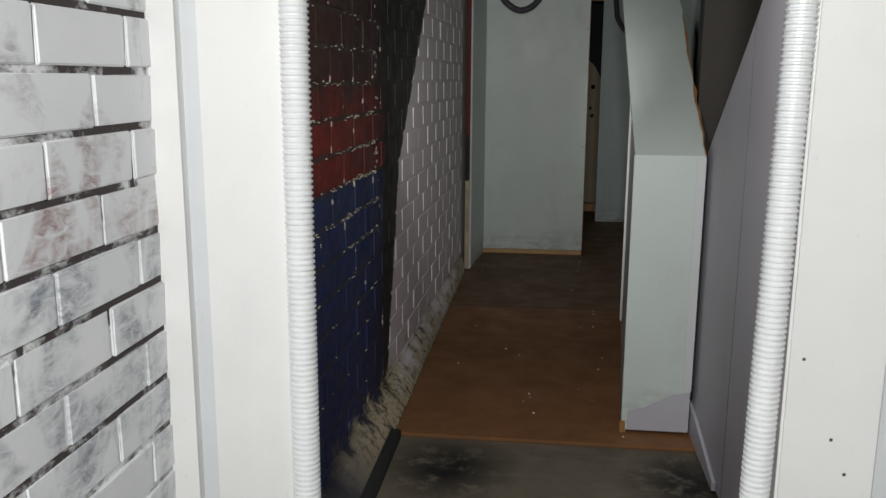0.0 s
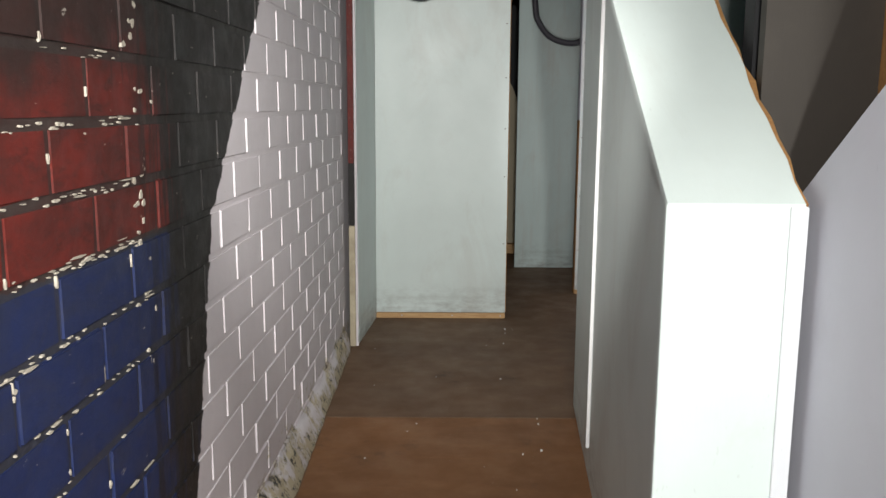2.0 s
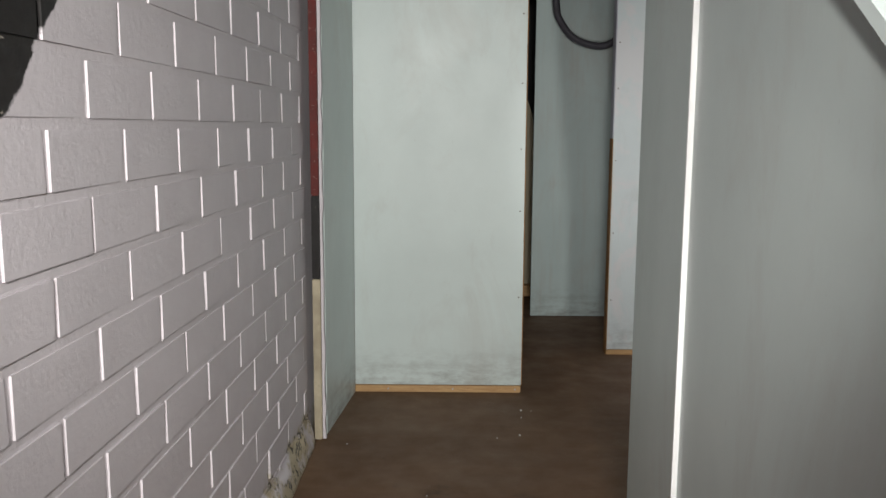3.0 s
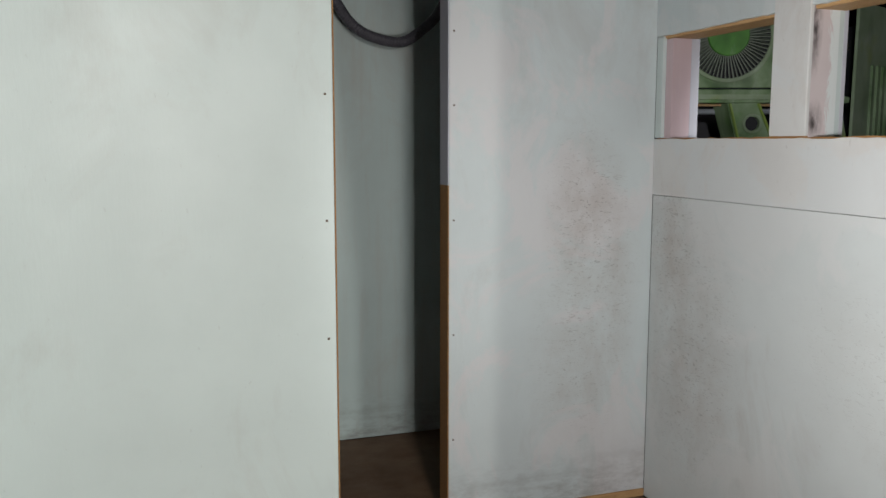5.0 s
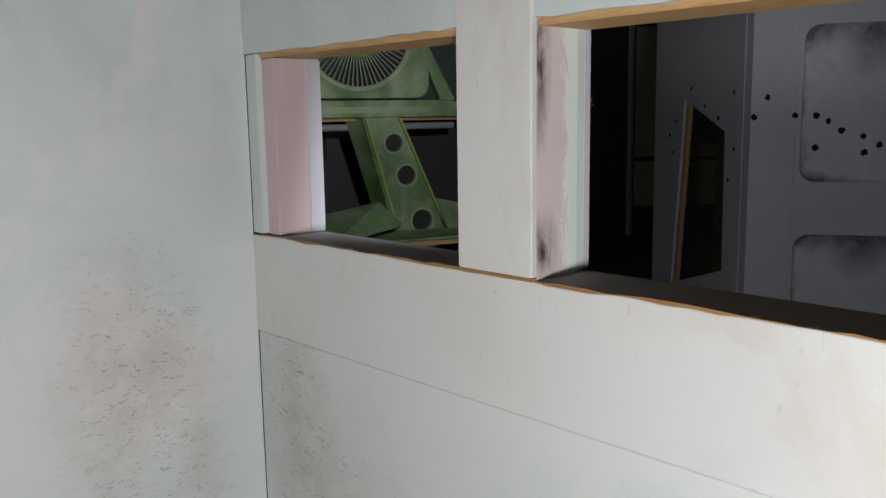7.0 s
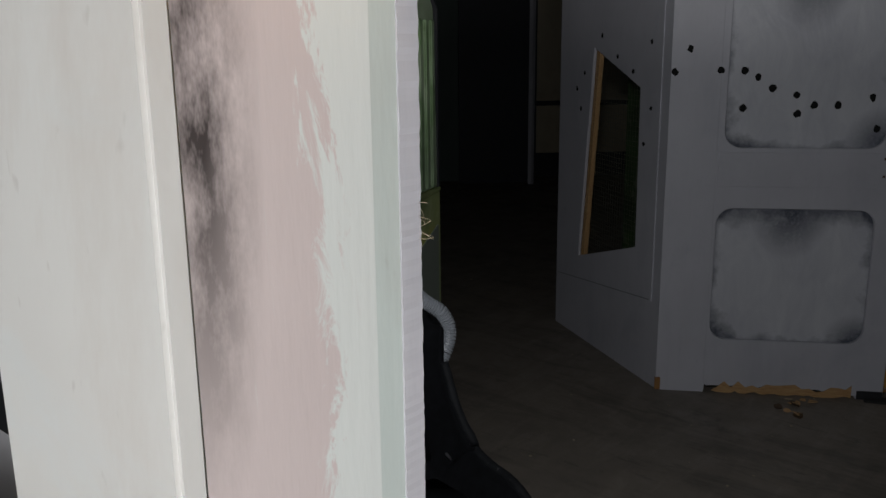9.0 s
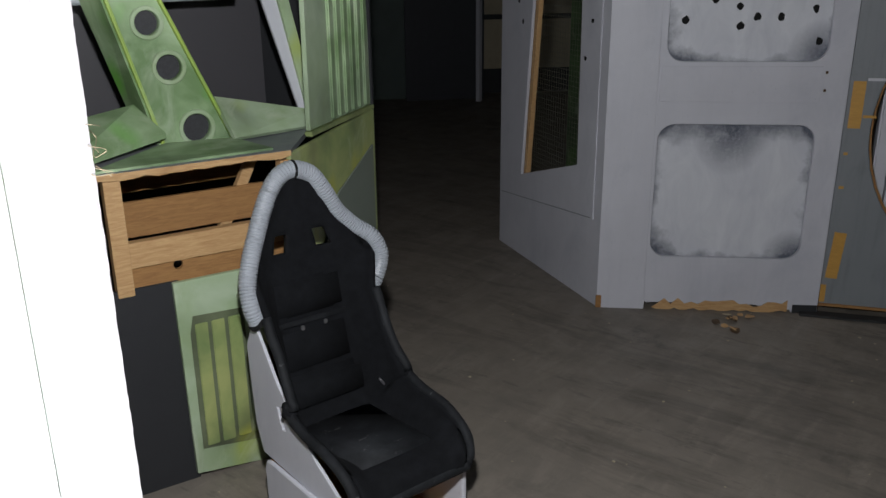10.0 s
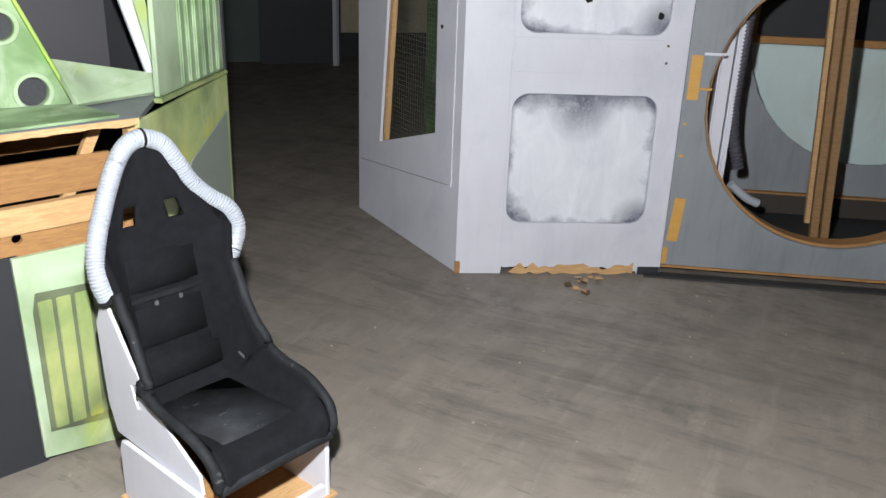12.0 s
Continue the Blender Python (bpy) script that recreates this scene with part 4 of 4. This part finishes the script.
def shell():
    """The bucket: a profile from the front lip over the squab up to the head, with raised bolsters."""
    prof = smooth_path([(0, -0.03, 0.285), (0, 0.0, 0.338), (0, 0.10, 0.345), (0, 0.27, 0.315), (0, 0.42, 0.335), (0, 0.50, 0.44), (0, 0.545, 0.60), (0, 0.575, 0.74), (0, 0.597, 0.87), (0, 0.612, 1.0), (0, 0.620, 1.10), (0, 0.624, 1.165)], 6)
    n = len(prof)
    knots = [i / 11 for i in range(12)]
    half = [0.215, 0.228, 0.236, 0.236, 0.232, 0.224, 0.212, 0.218, 0.268, 0.172, 0.100, 0.058]
    rise = [0.0, 0.045, 0.095, 0.15, 0.20, 0.205, 0.155, 0.11, 0.065, 0.03, 0.012, 0.004]
    bm = bmesh.new()
    rows, cols = [], 24
    for i, p in enumerate(prof):
        t = i / (n - 1)
        w = float(np.interp(t, knots, half))
        h = float(np.interp(t, knots, rise))
        q = prof[min(i + 1, n - 1)] - prof[max(i - 1, 0)]
        d = Vector((0, q.y, q.z)).normalized()
        nrm = Vector((0, -d.z, d.y))
        row = []
        for j in range(cols + 1):
            s = 2 * j / cols - 1
            wide = w * (1 - 0.17 * max(0.0, 1 - abs(t - 0.725) / 0.1)) if s < 0 else w
            e = max(0.0, (abs(s) - 0.52) / 0.48)
            lift = h * (1 - math.cos(e * math.pi / 2) ** 1.3) if e < 1 else h
            fall = 0.010 * math.cos(s * math.pi / 2)
            row.append(bm.verts.new(Vector((wide * math.copysign(min(1.0, abs(s) * 1.06) if e < 0.8 else 1.0, s), p.y, p.z)) + nrm * (lift - fall)))
        rows.append(row)
    for i in range(n - 1):
        t = i / (n - 1)
        for j in range(cols):
            if 0.745 <= t <= 0.80 and (6 <= j <= 8 or 15 <= j <= 17):
                continue
            bm.faces.new((rows[i][j], rows[i][j + 1], rows[i + 1][j + 1], rows[i + 1][j]))
    return bm, prof, rows


bm, prof, rows = shell()
rim_l = [r[0].co.copy() for r in rows]
rim_r = [r[-1].co.copy() for r in rows]
front = [v.co.copy() for v in rows[0]]
sh = part("shell", bm, fabric, seat, "black fabric bucket", True)
sol = sh.modifiers.new("thickness", "SOLIDIFY")
sol.thickness, sol.offset = 0.022, -1
part("rim", tube(rim_l[0:44:3], 0.017, sides=10, n=4), vinyl, seat, "worn black rim piping", True)
part("rim", tube(rim_r[0:44:3], 0.017, sides=10, n=4), vinyl, seat, "worn black rim piping", True)
part("front_lip", tube(front[::3], 0.024, sides=12, n=4), vinyl, seat, "scuffed black front lip", True)
sq = part("squab", box(-0.150, 0.150, 0.02, 0.44, 0.340, 0.374, 0.016), vinyl, seat, "black vinyl squab pad", True)
sq.matrix_basis = pose(0, 0, 0, -3.5, 0, 0)
lum = part("lumbar_pad", box(-0.165, 0.165, -0.045, 0.02, 0.0, 0.13, 0.022), fabric, seat, "", True)
lum.matrix_basis = pose(0, 0.482, 0.37, -16, 0, 0)
bp = part("back_pad", box(-0.135, 0.135, -0.016, 0.012, 0.0, 0.155, 0.012), fabric, seat, "", True)
bp.matrix_basis = pose(0, 0.515, 0.505, -14, 0, 0)
bp = part("back_pad", box(-0.135, 0.135, -0.014, 0.01, 0.0, 0.13, 0.010), fabric, seat, "", True)
bp.matrix_basis = pose(0, 0.556, 0.695, -11, 0, 0)
part("seam", box(-0.135, 0.135, 0.535, 0.545, 0.668, 0.686, 0.003), vinyl, seat, "rubbed grey seam")
for x in (-0.052, 0.040):
    part("stud", box(x, x + 0.012, 0.528, 0.538, 0.648, 0.664, 0.002), steel, seat)
lb = part("belt_slot", box(-0.010, 0.010, -0.004, 0.004, -0.028, 0.028, 0.002), steel, seat, "bright steel harness slot")
lb.matrix_basis = pose(0.180, 0.38, 0.425, -35, 0, 80)
# conduit: up one shoulder, over the crown, down the other
arch = [(0.222, 0.512, 0.735), (0.262, 0.52, 0.785), (0.288, 0.532, 0.850), (0.268, 0.552, 0.918), (0.208, 0.580, 0.968), (0.152, 0.597, 1.030), (0.112, 0.606, 1.105), (0.066, 0.612, 1.170)]
bent = [(-0.222, 0.512, 0.735), (-0.236, 0.522, 0.790), (-0.230, 0.545, 0.860), (-0.204, 0.565, 0.930), (-0.170, 0.585, 0.995), (-0.136, 0.600, 1.060), (-0.098, 0.608, 1.130), (-0.054, 0.613, 1.180)]
part("head_tube", tube(bent + [(0, 0.614, 1.196)] + arch[::-1], 0.031, 0.0105, 0.0028, 16), tube_grey, seat, "grey corrugated conduit round the headrest")
for x in (-0.222, 0.222):
    part("cable_tie", tube([(x * 0.985, 0.511, 0.728), (x * 1.03, 0.513, 0.740)], 0.0325, sides=14, straight=True), hole_black, seat)
part("cable_tie", tube([(-0.004, 0.614, 1.196), (0.004, 0.614, 1.196)], 0.0325, sides=14, straight=True), hole_black, seat)

# ---- grey-white cabinet with recessed panels ----
BOOTH = facing(5.524, 8.615, 6.134, 7.591, PLAN)
CM = HALL @ BOOTH
cab = thing("booth", CM, "grey-white painted plywood booth with two recessed panels", "booth")
LOW, HIGH = (0.27, 1.060, 0.31, 1.038), (0.285, 1.072, 1.358, 2.275)
part("front", plate([(0.0, 0.0), (0.258, 0.0), (0.262, 0.045)] + ragged(0.27, 1.05, 0.030, 0.028, 26, 5) + [(1.055, 0.0), (1.192, 0.0), (1.192, 2.5), (0.0, 2.5)], 0.024, [rounded(*LOW, 0.085), rounded(*HIGH, 0.085)], bevel=0.003), grey_white, cab)
for (x0, x1, z0, z1) in (LOW, HIGH):
    w_, h_ = x1 - x0, z1 - z0
    pn = part("recessed_panel", plate(rounded(-w_ / 2, w_ / 2, -h_ / 2, h_ / 2, 0.08), 0.006), recess_paint("airbrushed_panel", w_, h_), cab, "grey-white panel airbrushed dark at its rim")
    pn.matrix_basis = pose((x0 + x1) / 2, 0.022, (z0 + z1) / 2)
part("corner_board", plate([(-0.004, 0.0), (0.255, 0.0), (0.245, 2.5), (-0.004, 2.5)], 0.006, y0=-0.007, bevel=0.001), grey_white, cab)
part("cross_board", plate(rect(0.262, 1.055, 1.155, 1.335), 0.004, y0=-0.005, bevel=0.001), grey_white, cab)
part("raw_foot", plate([(0.30, 0.012)] + ragged(0.32, 1.03, 0.004, 0.02, 20, 9) + [(1.03, 0.075)] + ragged(1.0, 0.33, 0.052, 0.045, 18, 12), 0.003, y0=-0.0045), pine, cab, "bare chipped plywood at the foot")
left_side = part("side", plate([(0, 0), (1.307, 0), (1.307, 2.5), (0, 2.5)], 0.02, [[(0.285, 0.757), (0.99, 0.546), (0.845, 1.87), (0.30, 1.655)]], bevel=0.002), grey_white, cab, "grey-white side with a slanted window")
left_side.matrix_basis = BOOTH.inverted() @ facing(6.219, 9.722, 5.524, 8.615, PLAN)
# the side's x runs towards the front corner, so its outline is mirrored here
flip = [(1.307 - a, z) for a, z in ((0.285, 0.757), (0.99, 0.546), (0.845, 1.87), (0.30, 1.655))]
left_side.data = mesh_of("side", plate([(0, 0), (1.307, 0), (1.307, 2.5), (0, 2.5)], 0.02, [flip], bevel=0.002), grey_white)
part("line", box(0.03, 1.20, -0.002, 0.0, 0.0, 0.004), steel_grey, left_side).matrix_basis = pose(0, 0, 0.36, 0, -6.2, 0)
part("window_edge", plate([flip[1], (flip[1][0] + 0.035, flip[1][1] + 0.012), (flip[2][0] + 0.035, flip[2][1]), flip[2]], 0.03, y0=0.021), pine, left_side, "bare timber window edge")
part("corner_strip", box(1.20, 1.225, -0.006, 0.0, 0.49, 2.5, 0.001), grey_white, left_side)
# wire mesh behind the slanted window
bm = bmesh.new()
for i in range(46):
    z = 0.56 + i * 0.029
    box(1.307 - 1.0, 1.307 - 0.27, 0.050, 0.0515, z, z + 0.0018, bm=bm)
for i in range(26):
    x = 1.307 - 1.0 + i * 0.029
    box(x, x + 0.0018, 0.0517, 0.053, 0.55, 1.88, bm=bm)
tagged(part("wire_mesh", bm, plain("galvanised_wire", (0.30, 0.30, 0.24), 0.5, 0.6), left_side, "galvanised wire mesh"), kind="stuff")
part("inner_panel", box(0.15, 1.2, 0.42, 0.44, 0.0, 2.4), sprayed("dark_sprayed_green", (0.06, 0.12, 0.04), (0.03, 0.06, 0.02), (0.01, 0.015, 0.01), (0.06, 0.16, 0.02)), left_side, "green sprayed panel inside the booth")
part("back", box(0.0, 1.19, 1.27, 1.29, 0.0, 2.5), black_board, cab)
part("far_side", box(1.17, 1.19, 0.03, 1.27, 0.0, 2.5), steel_grey, cab)
part("top", box(0.0, 1.19, 0.03, 1.27, 2.46, 2.5), black_board, cab)


part("corner_chip", box(-0.009, 0.022, -0.011, 0.004, 0.0, 0.075, 0.003), mdf, cab, "chipped bare corner")
# shaded gap at the foot drawn as a thin black strip on the front
part("gap_strip", box(1.058, 1.188, -0.003, 0.0, 0.0, 0.048), black_board, cab, "black strip drawn in for the dark gap at the foot")


def bullet_hole(cx, cz, r, seed):
    g = random.Random(seed)
    return plate([(cx + r * g.uniform(0.7, 1.25) * math.cos(2 * math.pi * i / 9), cz + r * g.uniform(0.8, 1.4) * math.sin(2 * math.pi * i / 9)) for i in range(9)], 0.002)


for i, (x, z) in enumerate(((0.244, 1.754), (0.088, 1.861), (0.015, 1.746))):
    h = part("bullet_hole", bullet_hole(x, z, 0.017, i), hole_black, cab)
    h.matrix_basis = pose(0, -0.0095, 0)
for i, (x, z) in enumerate(((0.365, 1.747), (0.433, 1.713), (0.508, 1.663), (0.624, 1.626), (0.715, 1.575), (0.829, 1.574), (0.367, 1.561), (0.637, 1.531), (0.991, 1.614), (1.024, 1.456))):
    h = part("bullet_hole", bullet_hole(x, z, 0.018, i + 20), hole_black, cab)
    h.matrix_basis = pose(0, 0.0195, 0)
for i, (a, z) in enumerate(((0.20, 1.90), (0.38, 1.74), (0.56, 1.82), (0.75, 1.94), (0.18, 1.55), (0.10, 1.72), (1.06, 1.62), (1.0, 1.5), (0.24, 1.35), (0.96, 1.72))):
    h = part("bullet_hole", bullet_hole(1.307 - a, z, 0.013, i + 40), hole_black, left_side)
    h.matrix_basis = pose(0, -0.0025, 0)
for z in (1.21, 1.30):
    part("screw", box(1.07, 1.082, -0.003, 0.0, z, z + 0.012), rust, cab)

# ---- grey panel with a round opening, beside the booth ----
RM = HALL @ facing(6.17, 7.60, 6.62, 6.40, PLAN)
port = thing("porthole_wall", RM, "steel-grey board wall with a large round opening", "board wall")
part("board", plate([(-0.05, 0.05), (2.2, 0.05), (2.2, 2.5), (-0.05, 2.5)], 0.03, [circle(0.93, 1.02, 0.80, 48)], bevel=0.004), steel_grey, port)
part("opening_edge", plate(circle(0.93, 1.02, 0.803, 48), 0.10, [circle(0.93, 1.02, 0.785, 48)], y0=0.032), mdf, port, "bare board edge of the opening")
part("foot_edge", box(-0.04, 2.2, -0.004, 0.03, 0.035, 0.052, 0.002), mdf, port)
for (x, z, a, l) in ((0.05, 1.14, 0, 0.24), (0.055, 0.33, 4, 0.26), (0.0, 0.11, 0, 0.10)):
    t_ = part("tape_strip", box(-0.03, 0.03, -0.003, -0.0005, -l / 2, l / 2), tape, port, "yellow tape strip")
    t_.matrix_basis = pose(x, 0, z, 0, a, 0)
for x0, x1, z, m_ in ((0.085, 0.20, 1.262, grey_white), (0.085, 0.15, 1.075, tape), (0.02, 0.045, 0.70, tape), (0.02, 0.04, 0.88, tape)):
    part("paint_mark", box(x0, x1, -0.0025, -0.0005, z, z + 0.014), m_, port)
part("low_platform", box(-0.05, 2.4, 0.13, 1.8, 0.0, 0.13), black_board, port, "dark floor behind the opening")
part("curved_back", plate([(0.20, 0.14), (2.0, 0.14), (2.0, 2.4), (0.20, 2.4)], 0.02, [circle(1.35, 1.30, 0.82, 40)], y0=0.95), steel_grey, port)
part("mint_back", box(0.4, 2.3, 1.2, 1.22, 0.13, 1.62), painted("pale_mint_board", (0.50, 0.60, 0.58), GRIME, 0.5, 0.3), port, "pale mint board behind the opening")
part("upper_rail", box(0.56, 2.3, 1.10, 1.18, 1.215, 1.26, 0.003), mdf, port, "bare board edge above the mint board")
part("upper_jamb", box(0.56, 0.59, 1.10, 1.18, 1.261, 2.4, 0.003), mdf, port)
part("dark_upper", box(0.592, 2.3, 1.14, 1.16, 1.261, 2.4), black_board, port, "black board above the mint board")
part("dark_riser", box(0.205, 2.0, 0.90, 0.945, 0.132, 0.262), dark_board, port, "dark brown riser under the mint board")
part("riser_edge", box(0.205, 2.0, 0.895, 0.945, 0.263, 0.273), mdf, port)
for x in (0.885, 0.945):
    s_ = part("upright", box(-0.022, 0.022, -0.02, 0.02, 0.0, 2.3, 0.003), brown_timber, port, "brown timber upright")
    s_.matrix_basis = pose(x, 0.17, 0.10, 0, -4, 0)
for x in (1.02, 1.10):
    s_ = part("timber_upright", box(-0.022, 0.022, -0.02, 0.02, 0.0, 1.9, 0.003), pine, port)
    s_.matrix_basis = pose(x, 0.75, 0.13, 0, -4, 0)
part("ribbed_hose", tube([(0.36, 0.22, 2.2), (0.33, 0.22, 1.4), (0.33, 0.22, 0.9), (0.40, 0.22, 0.60)], 0.035, 0.02, 0.005, 12), hose_dark, port)
part("pale_post", box(0.20, 0.27, 0.16, 0.24, 0.40, 2.4, 0.01), grey_white, port)
part("pale_post", box(0.285, 0.32, 0.18, 0.26, 0.35, 2.4, 0.01), grey_white, port)
part("tube_light", tube([(0.36, 0.16, 0.52), (0.46, 0.18, 0.44), (0.54, 0.2, 0.40)], 0.025, sides=12), tube_grey, port, "pale tube lying in the opening")
solid("floor_strip", box(-0.1, 2.3, -0.10, -0.02, 0.0, 0.012, 0.003), plain("dark_floor_strip", (0.03, 0.03, 0.03), 0.7), RM, "dark strip on the floor before the grey wall", "floor strip")

# far end of the hall
solid("hall_board", plate(rect(0, 2.2, 0, 3.2), 0.05), dark_green, HALL @ facing(9.6, 15.6, 10.9, 14.3, PLAN), "dark green board in the depth of the hall", "board")
solid("hall_board", plate(rect(0, 1.1, 0, 3.1), 0.06), plain("blue_black_paint", (0.02, 0.022, 0.03), 0.6), HALL @ facing(10.7, 14.2, 11.4, 13.5, PLAN), "blue-black board in the depth of the hall", "board")
solid("hall_post", box(-0.03, 0.03, -0.03, 0.03, 0, 3.1), grey_white, HALL @ pose(11.25, 13.35, PLAN), "pale post in the depth of the hall", "post")
far = thing("cream_wall", HALL @ facing(11.3, 14.4, 13.2, 12.4, PLAN), "dim cream wall with a dark rail in the depth", "board wall")
part("board", plate(rect(0, 2.8, 0, 3.1), 0.05), cream, far)
part("rail", box(0.0, 2.8, -0.03, 0.0, 1.05, 1.12), black_board, far)
part("dark_dado", box(0.0, 2.8, -0.02, -0.002, 0.0, 0.35), black_board, far)

# litter on the hall floor
rng = random.Random(11)
leaf = thing("litter_heap", HALL @ pose(5.75, 7.93, PLAN), "small heap of dry leaves and torn paper at the booth's foot", "litter")
for i in range(14):
    s = rng.uniform(0.012, 0.035)
    bm = plate([(s * rng.uniform(0.6, 1.2) * math.cos(k * 1.05), s * rng.uniform(0.5, 1.0) * math.sin(k * 1.05)) for k in range(6)], 0.003)
    q = part("scrap", bm, rng.choice((pine, cream, rust)), leaf)
    q.matrix_basis = pose(rng.uniform(-0.12, 0.12), rng.uniform(-0.07, 0.07), 0.008 + rng.uniform(0, 0.012), 90 + rng.uniform(-25, 25), 0, rng.uniform(0, 360))
crumb = bmesh.new()
for i in range(170):
    x, y = rng.uniform(2.2, 6.5), rng.uniform(5.5, 10.5)
    s = rng.uniform(0.002, 0.008)
    box(x, x + s, y, y + s * rng.uniform(0.5, 2), ROOM, ROOM + s * 0.4, bm=crumb)
solid("floor_crumbs", crumb, cream, ID, "pale crumbs scattered on the hall floor", "debris", "stuff")
crumb = bmesh.new()
for i in range(30):
    x, y = rng.uniform(-0.54, 0.3), rng.uniform(3.6, 6.6)
    s = rng.uniform(0.002, 0.008)
    box(x, x + s, y, y + s * rng.uniform(0.5, 2), 0.0, s * 0.4, bm=crumb)
solid("paint_flakes", crumb, white, ID, "white paint flakes on the hardboard floor", "debris", "stuff")

# ---- the brick wall, brick by brick ----
COURSE, LONG = 0.1045, 0.2655
END = 6.255
wall = thing("wall_brick", pose(-0.764, 0, 0, 0, 0, -1.455), "painted brick wall, blue, red and black turning to lilac", "wall", "structure")
part("backing", box(-0.20, -0.0032, 1.936, 9.3, -0.1, 2.32), band_joint, wall, "grey-brown joints, lilac past the slanting edge")
cache = {}


def brick_mesh(length, height, material, thick=0.026, tag=0, soft=0.0035):
    key = (round(length, 2), round(height, 3), material.name, tag)
    if key not in cache:
        bm = box(-thick + 0.012, 0.0, 0.0, length, 0.0, height, soft)
        g = random.Random(tag)
        for v in bm.verts:
            v.co.x += g.uniform(-0.002, 0.0015)
        cache[key] = mesh_of("brick", bm, material)
    return cache[key]


rng = random.Random(21)
for c in range(-1, 23):
    z = BLUE_TOP - 9 * COURSE + c * COURSE
    y = 3.535 - 7 * LONG - (0.0 if c % 2 else LONG / 2)
    while y < END:
        a, b = max(y, 1.94), min(y + LONG - 0.0075, END)
        y += LONG
        if b - a < 0.03 or z + COURSE > 2.32:
            continue
        o = new("brick", brick_mesh(b - a, COURSE - 0.011, band_brick, tag=rng.randrange(5)))
        o.parent = wall
        o.matrix_basis = pose(rng.uniform(-0.0012, 0.0012), a, z + 0.0055)

# rough fillet of render at the foot
foot = bmesh.new()
g = random.Random(5)
last = None
for i in range(90):
    y = 1.94 + i * (END - 1.94) / 89
    x = -0.764 + 0.0254 * y
    ring = [foot.verts.new(p) for p in ((x - 0.02, y, -0.02), (x + 0.002, y, 0.085 + g.uniform(-0.010, 0.012)), ((x - 0.58) / 2 + g.uniform(-0.008, 0.008), y, 0.042 + g.uniform(-0.005, 0.005)), (-0.578 + g.uniform(-0.003, 0.003), y, -0.02))]
    if last:
        for a in range(3):
            foot.faces.new((last[a], last[a + 1], ring[a + 1], ring[a]))
    last = ring
for face in foot.faces:
    face.smooth = True
solid("wall_foot", foot, band_joint, ID, "flaking cream render at the foot of the brick wall", "wall", "structure")

# paint knocked off along the joints, down to pale render
g = random.Random(77)
bm = bmesh.new()
for i in range(360):
    c = min(21, max(1, round(g.gauss(9.4, 3.0))))
    y, z = 3.74 - abs(g.gauss(0, 0.62)), BLUE_TOP + (c - 9) * COURSE + g.gauss(0.001, 0.005)
    a, h = g.uniform(0.002, 0.008) * (3.2 if g.random() < 0.15 else 1), g.uniform(0.0008, 0.0024)
    if g.random() < 0.13:
        slot = 3.535 + round((y - 3.535) / LONG) * LONG - (0.0 if c % 2 else LONG / 2) - 0.005
        y, z, a, h = slot + g.gauss(0, 0.003), BLUE_TOP + (c - 9) * COURSE + g.uniform(0.012, 0.095), g.uniform(0.0015, 0.0045), g.uniform(0.003, 0.012)
    elif g.random() < 0.12:
        y, z, a, h = 3.72 + g.gauss(0, 0.02), g.uniform(0.7, 1.8), g.uniform(0.004, 0.010), g.uniform(0.003, 0.012)
    if not 1.96 < y < 3.86:
        continue
    n = g.choice((5, 6, 7))
    ring = [bm.verts.new((g.uniform(0.0004, 0.0012), y + a * g.uniform(0.55, 1.3) * math.cos(k * 6.283 / n), z + h * g.uniform(0.55, 1.3) * math.sin(k * 6.283 / n))) for k in range(n)]
    bm.faces.new(ring)
    back = [bm.verts.new((-0.006, v.co.y, v.co.z)) for v in ring]
    for k in range(n):
        bm.faces.new((ring[k], back[k], back[(k + 1) % n], ring[(k + 1) % n]))
tagged(part("paint_chips", bm, plain("pale_bare_render", (0.66, 0.60, 0.50), 0.85, vary=0.3, scale=60), wall, "pale chips along the joints"), kind="stuff")

entry = thing("wall_brick_entry", pose(-0.62, 0, 0), "brick wall dry-brushed white over blue and red", "wall", "structure")
part("backing", box(-0.20, -0.004, -1.6, 1.9, -0.1, 2.32), mortar_white, entry, "mortar half covered by white paint")
ROW, PIECE = 0.0755, 0.206
for c in range(31):
    z = c * ROW - 0.0075
    y = (1.595 if c % 2 else 1.505) - 4 * PIECE
    while y < 1.885:
        a, b = y, min(y + PIECE - 0.006, 1.893)
        y += PIECE
        if b - a < 0.02 or z + ROW > 2.32:
            continue
        o = new("brick", brick_mesh(b - a, ROW - 0.009, white_brick, tag=rng.randrange(4), soft=0.002))
        o.parent = entry
        o.matrix_basis = pose(rng.uniform(-0.001, 0.001) - 0.001, a, z + 0.0045)
bm = bmesh.new()
for c in range(30):
    for i in range(12):
        y = (1.595 if c % 2 else 1.505) - (5 + i) * PIECE
        if y + PIECE > -1.5:
            box(-0.014, 0.0, max(y, -1.6), y + PIECE - 0.006, c * ROW - 0.003, c * ROW + 0.0635, bm=bm)
tagged(part("far_bricks", bm, white_brick, entry), kind="stuff")
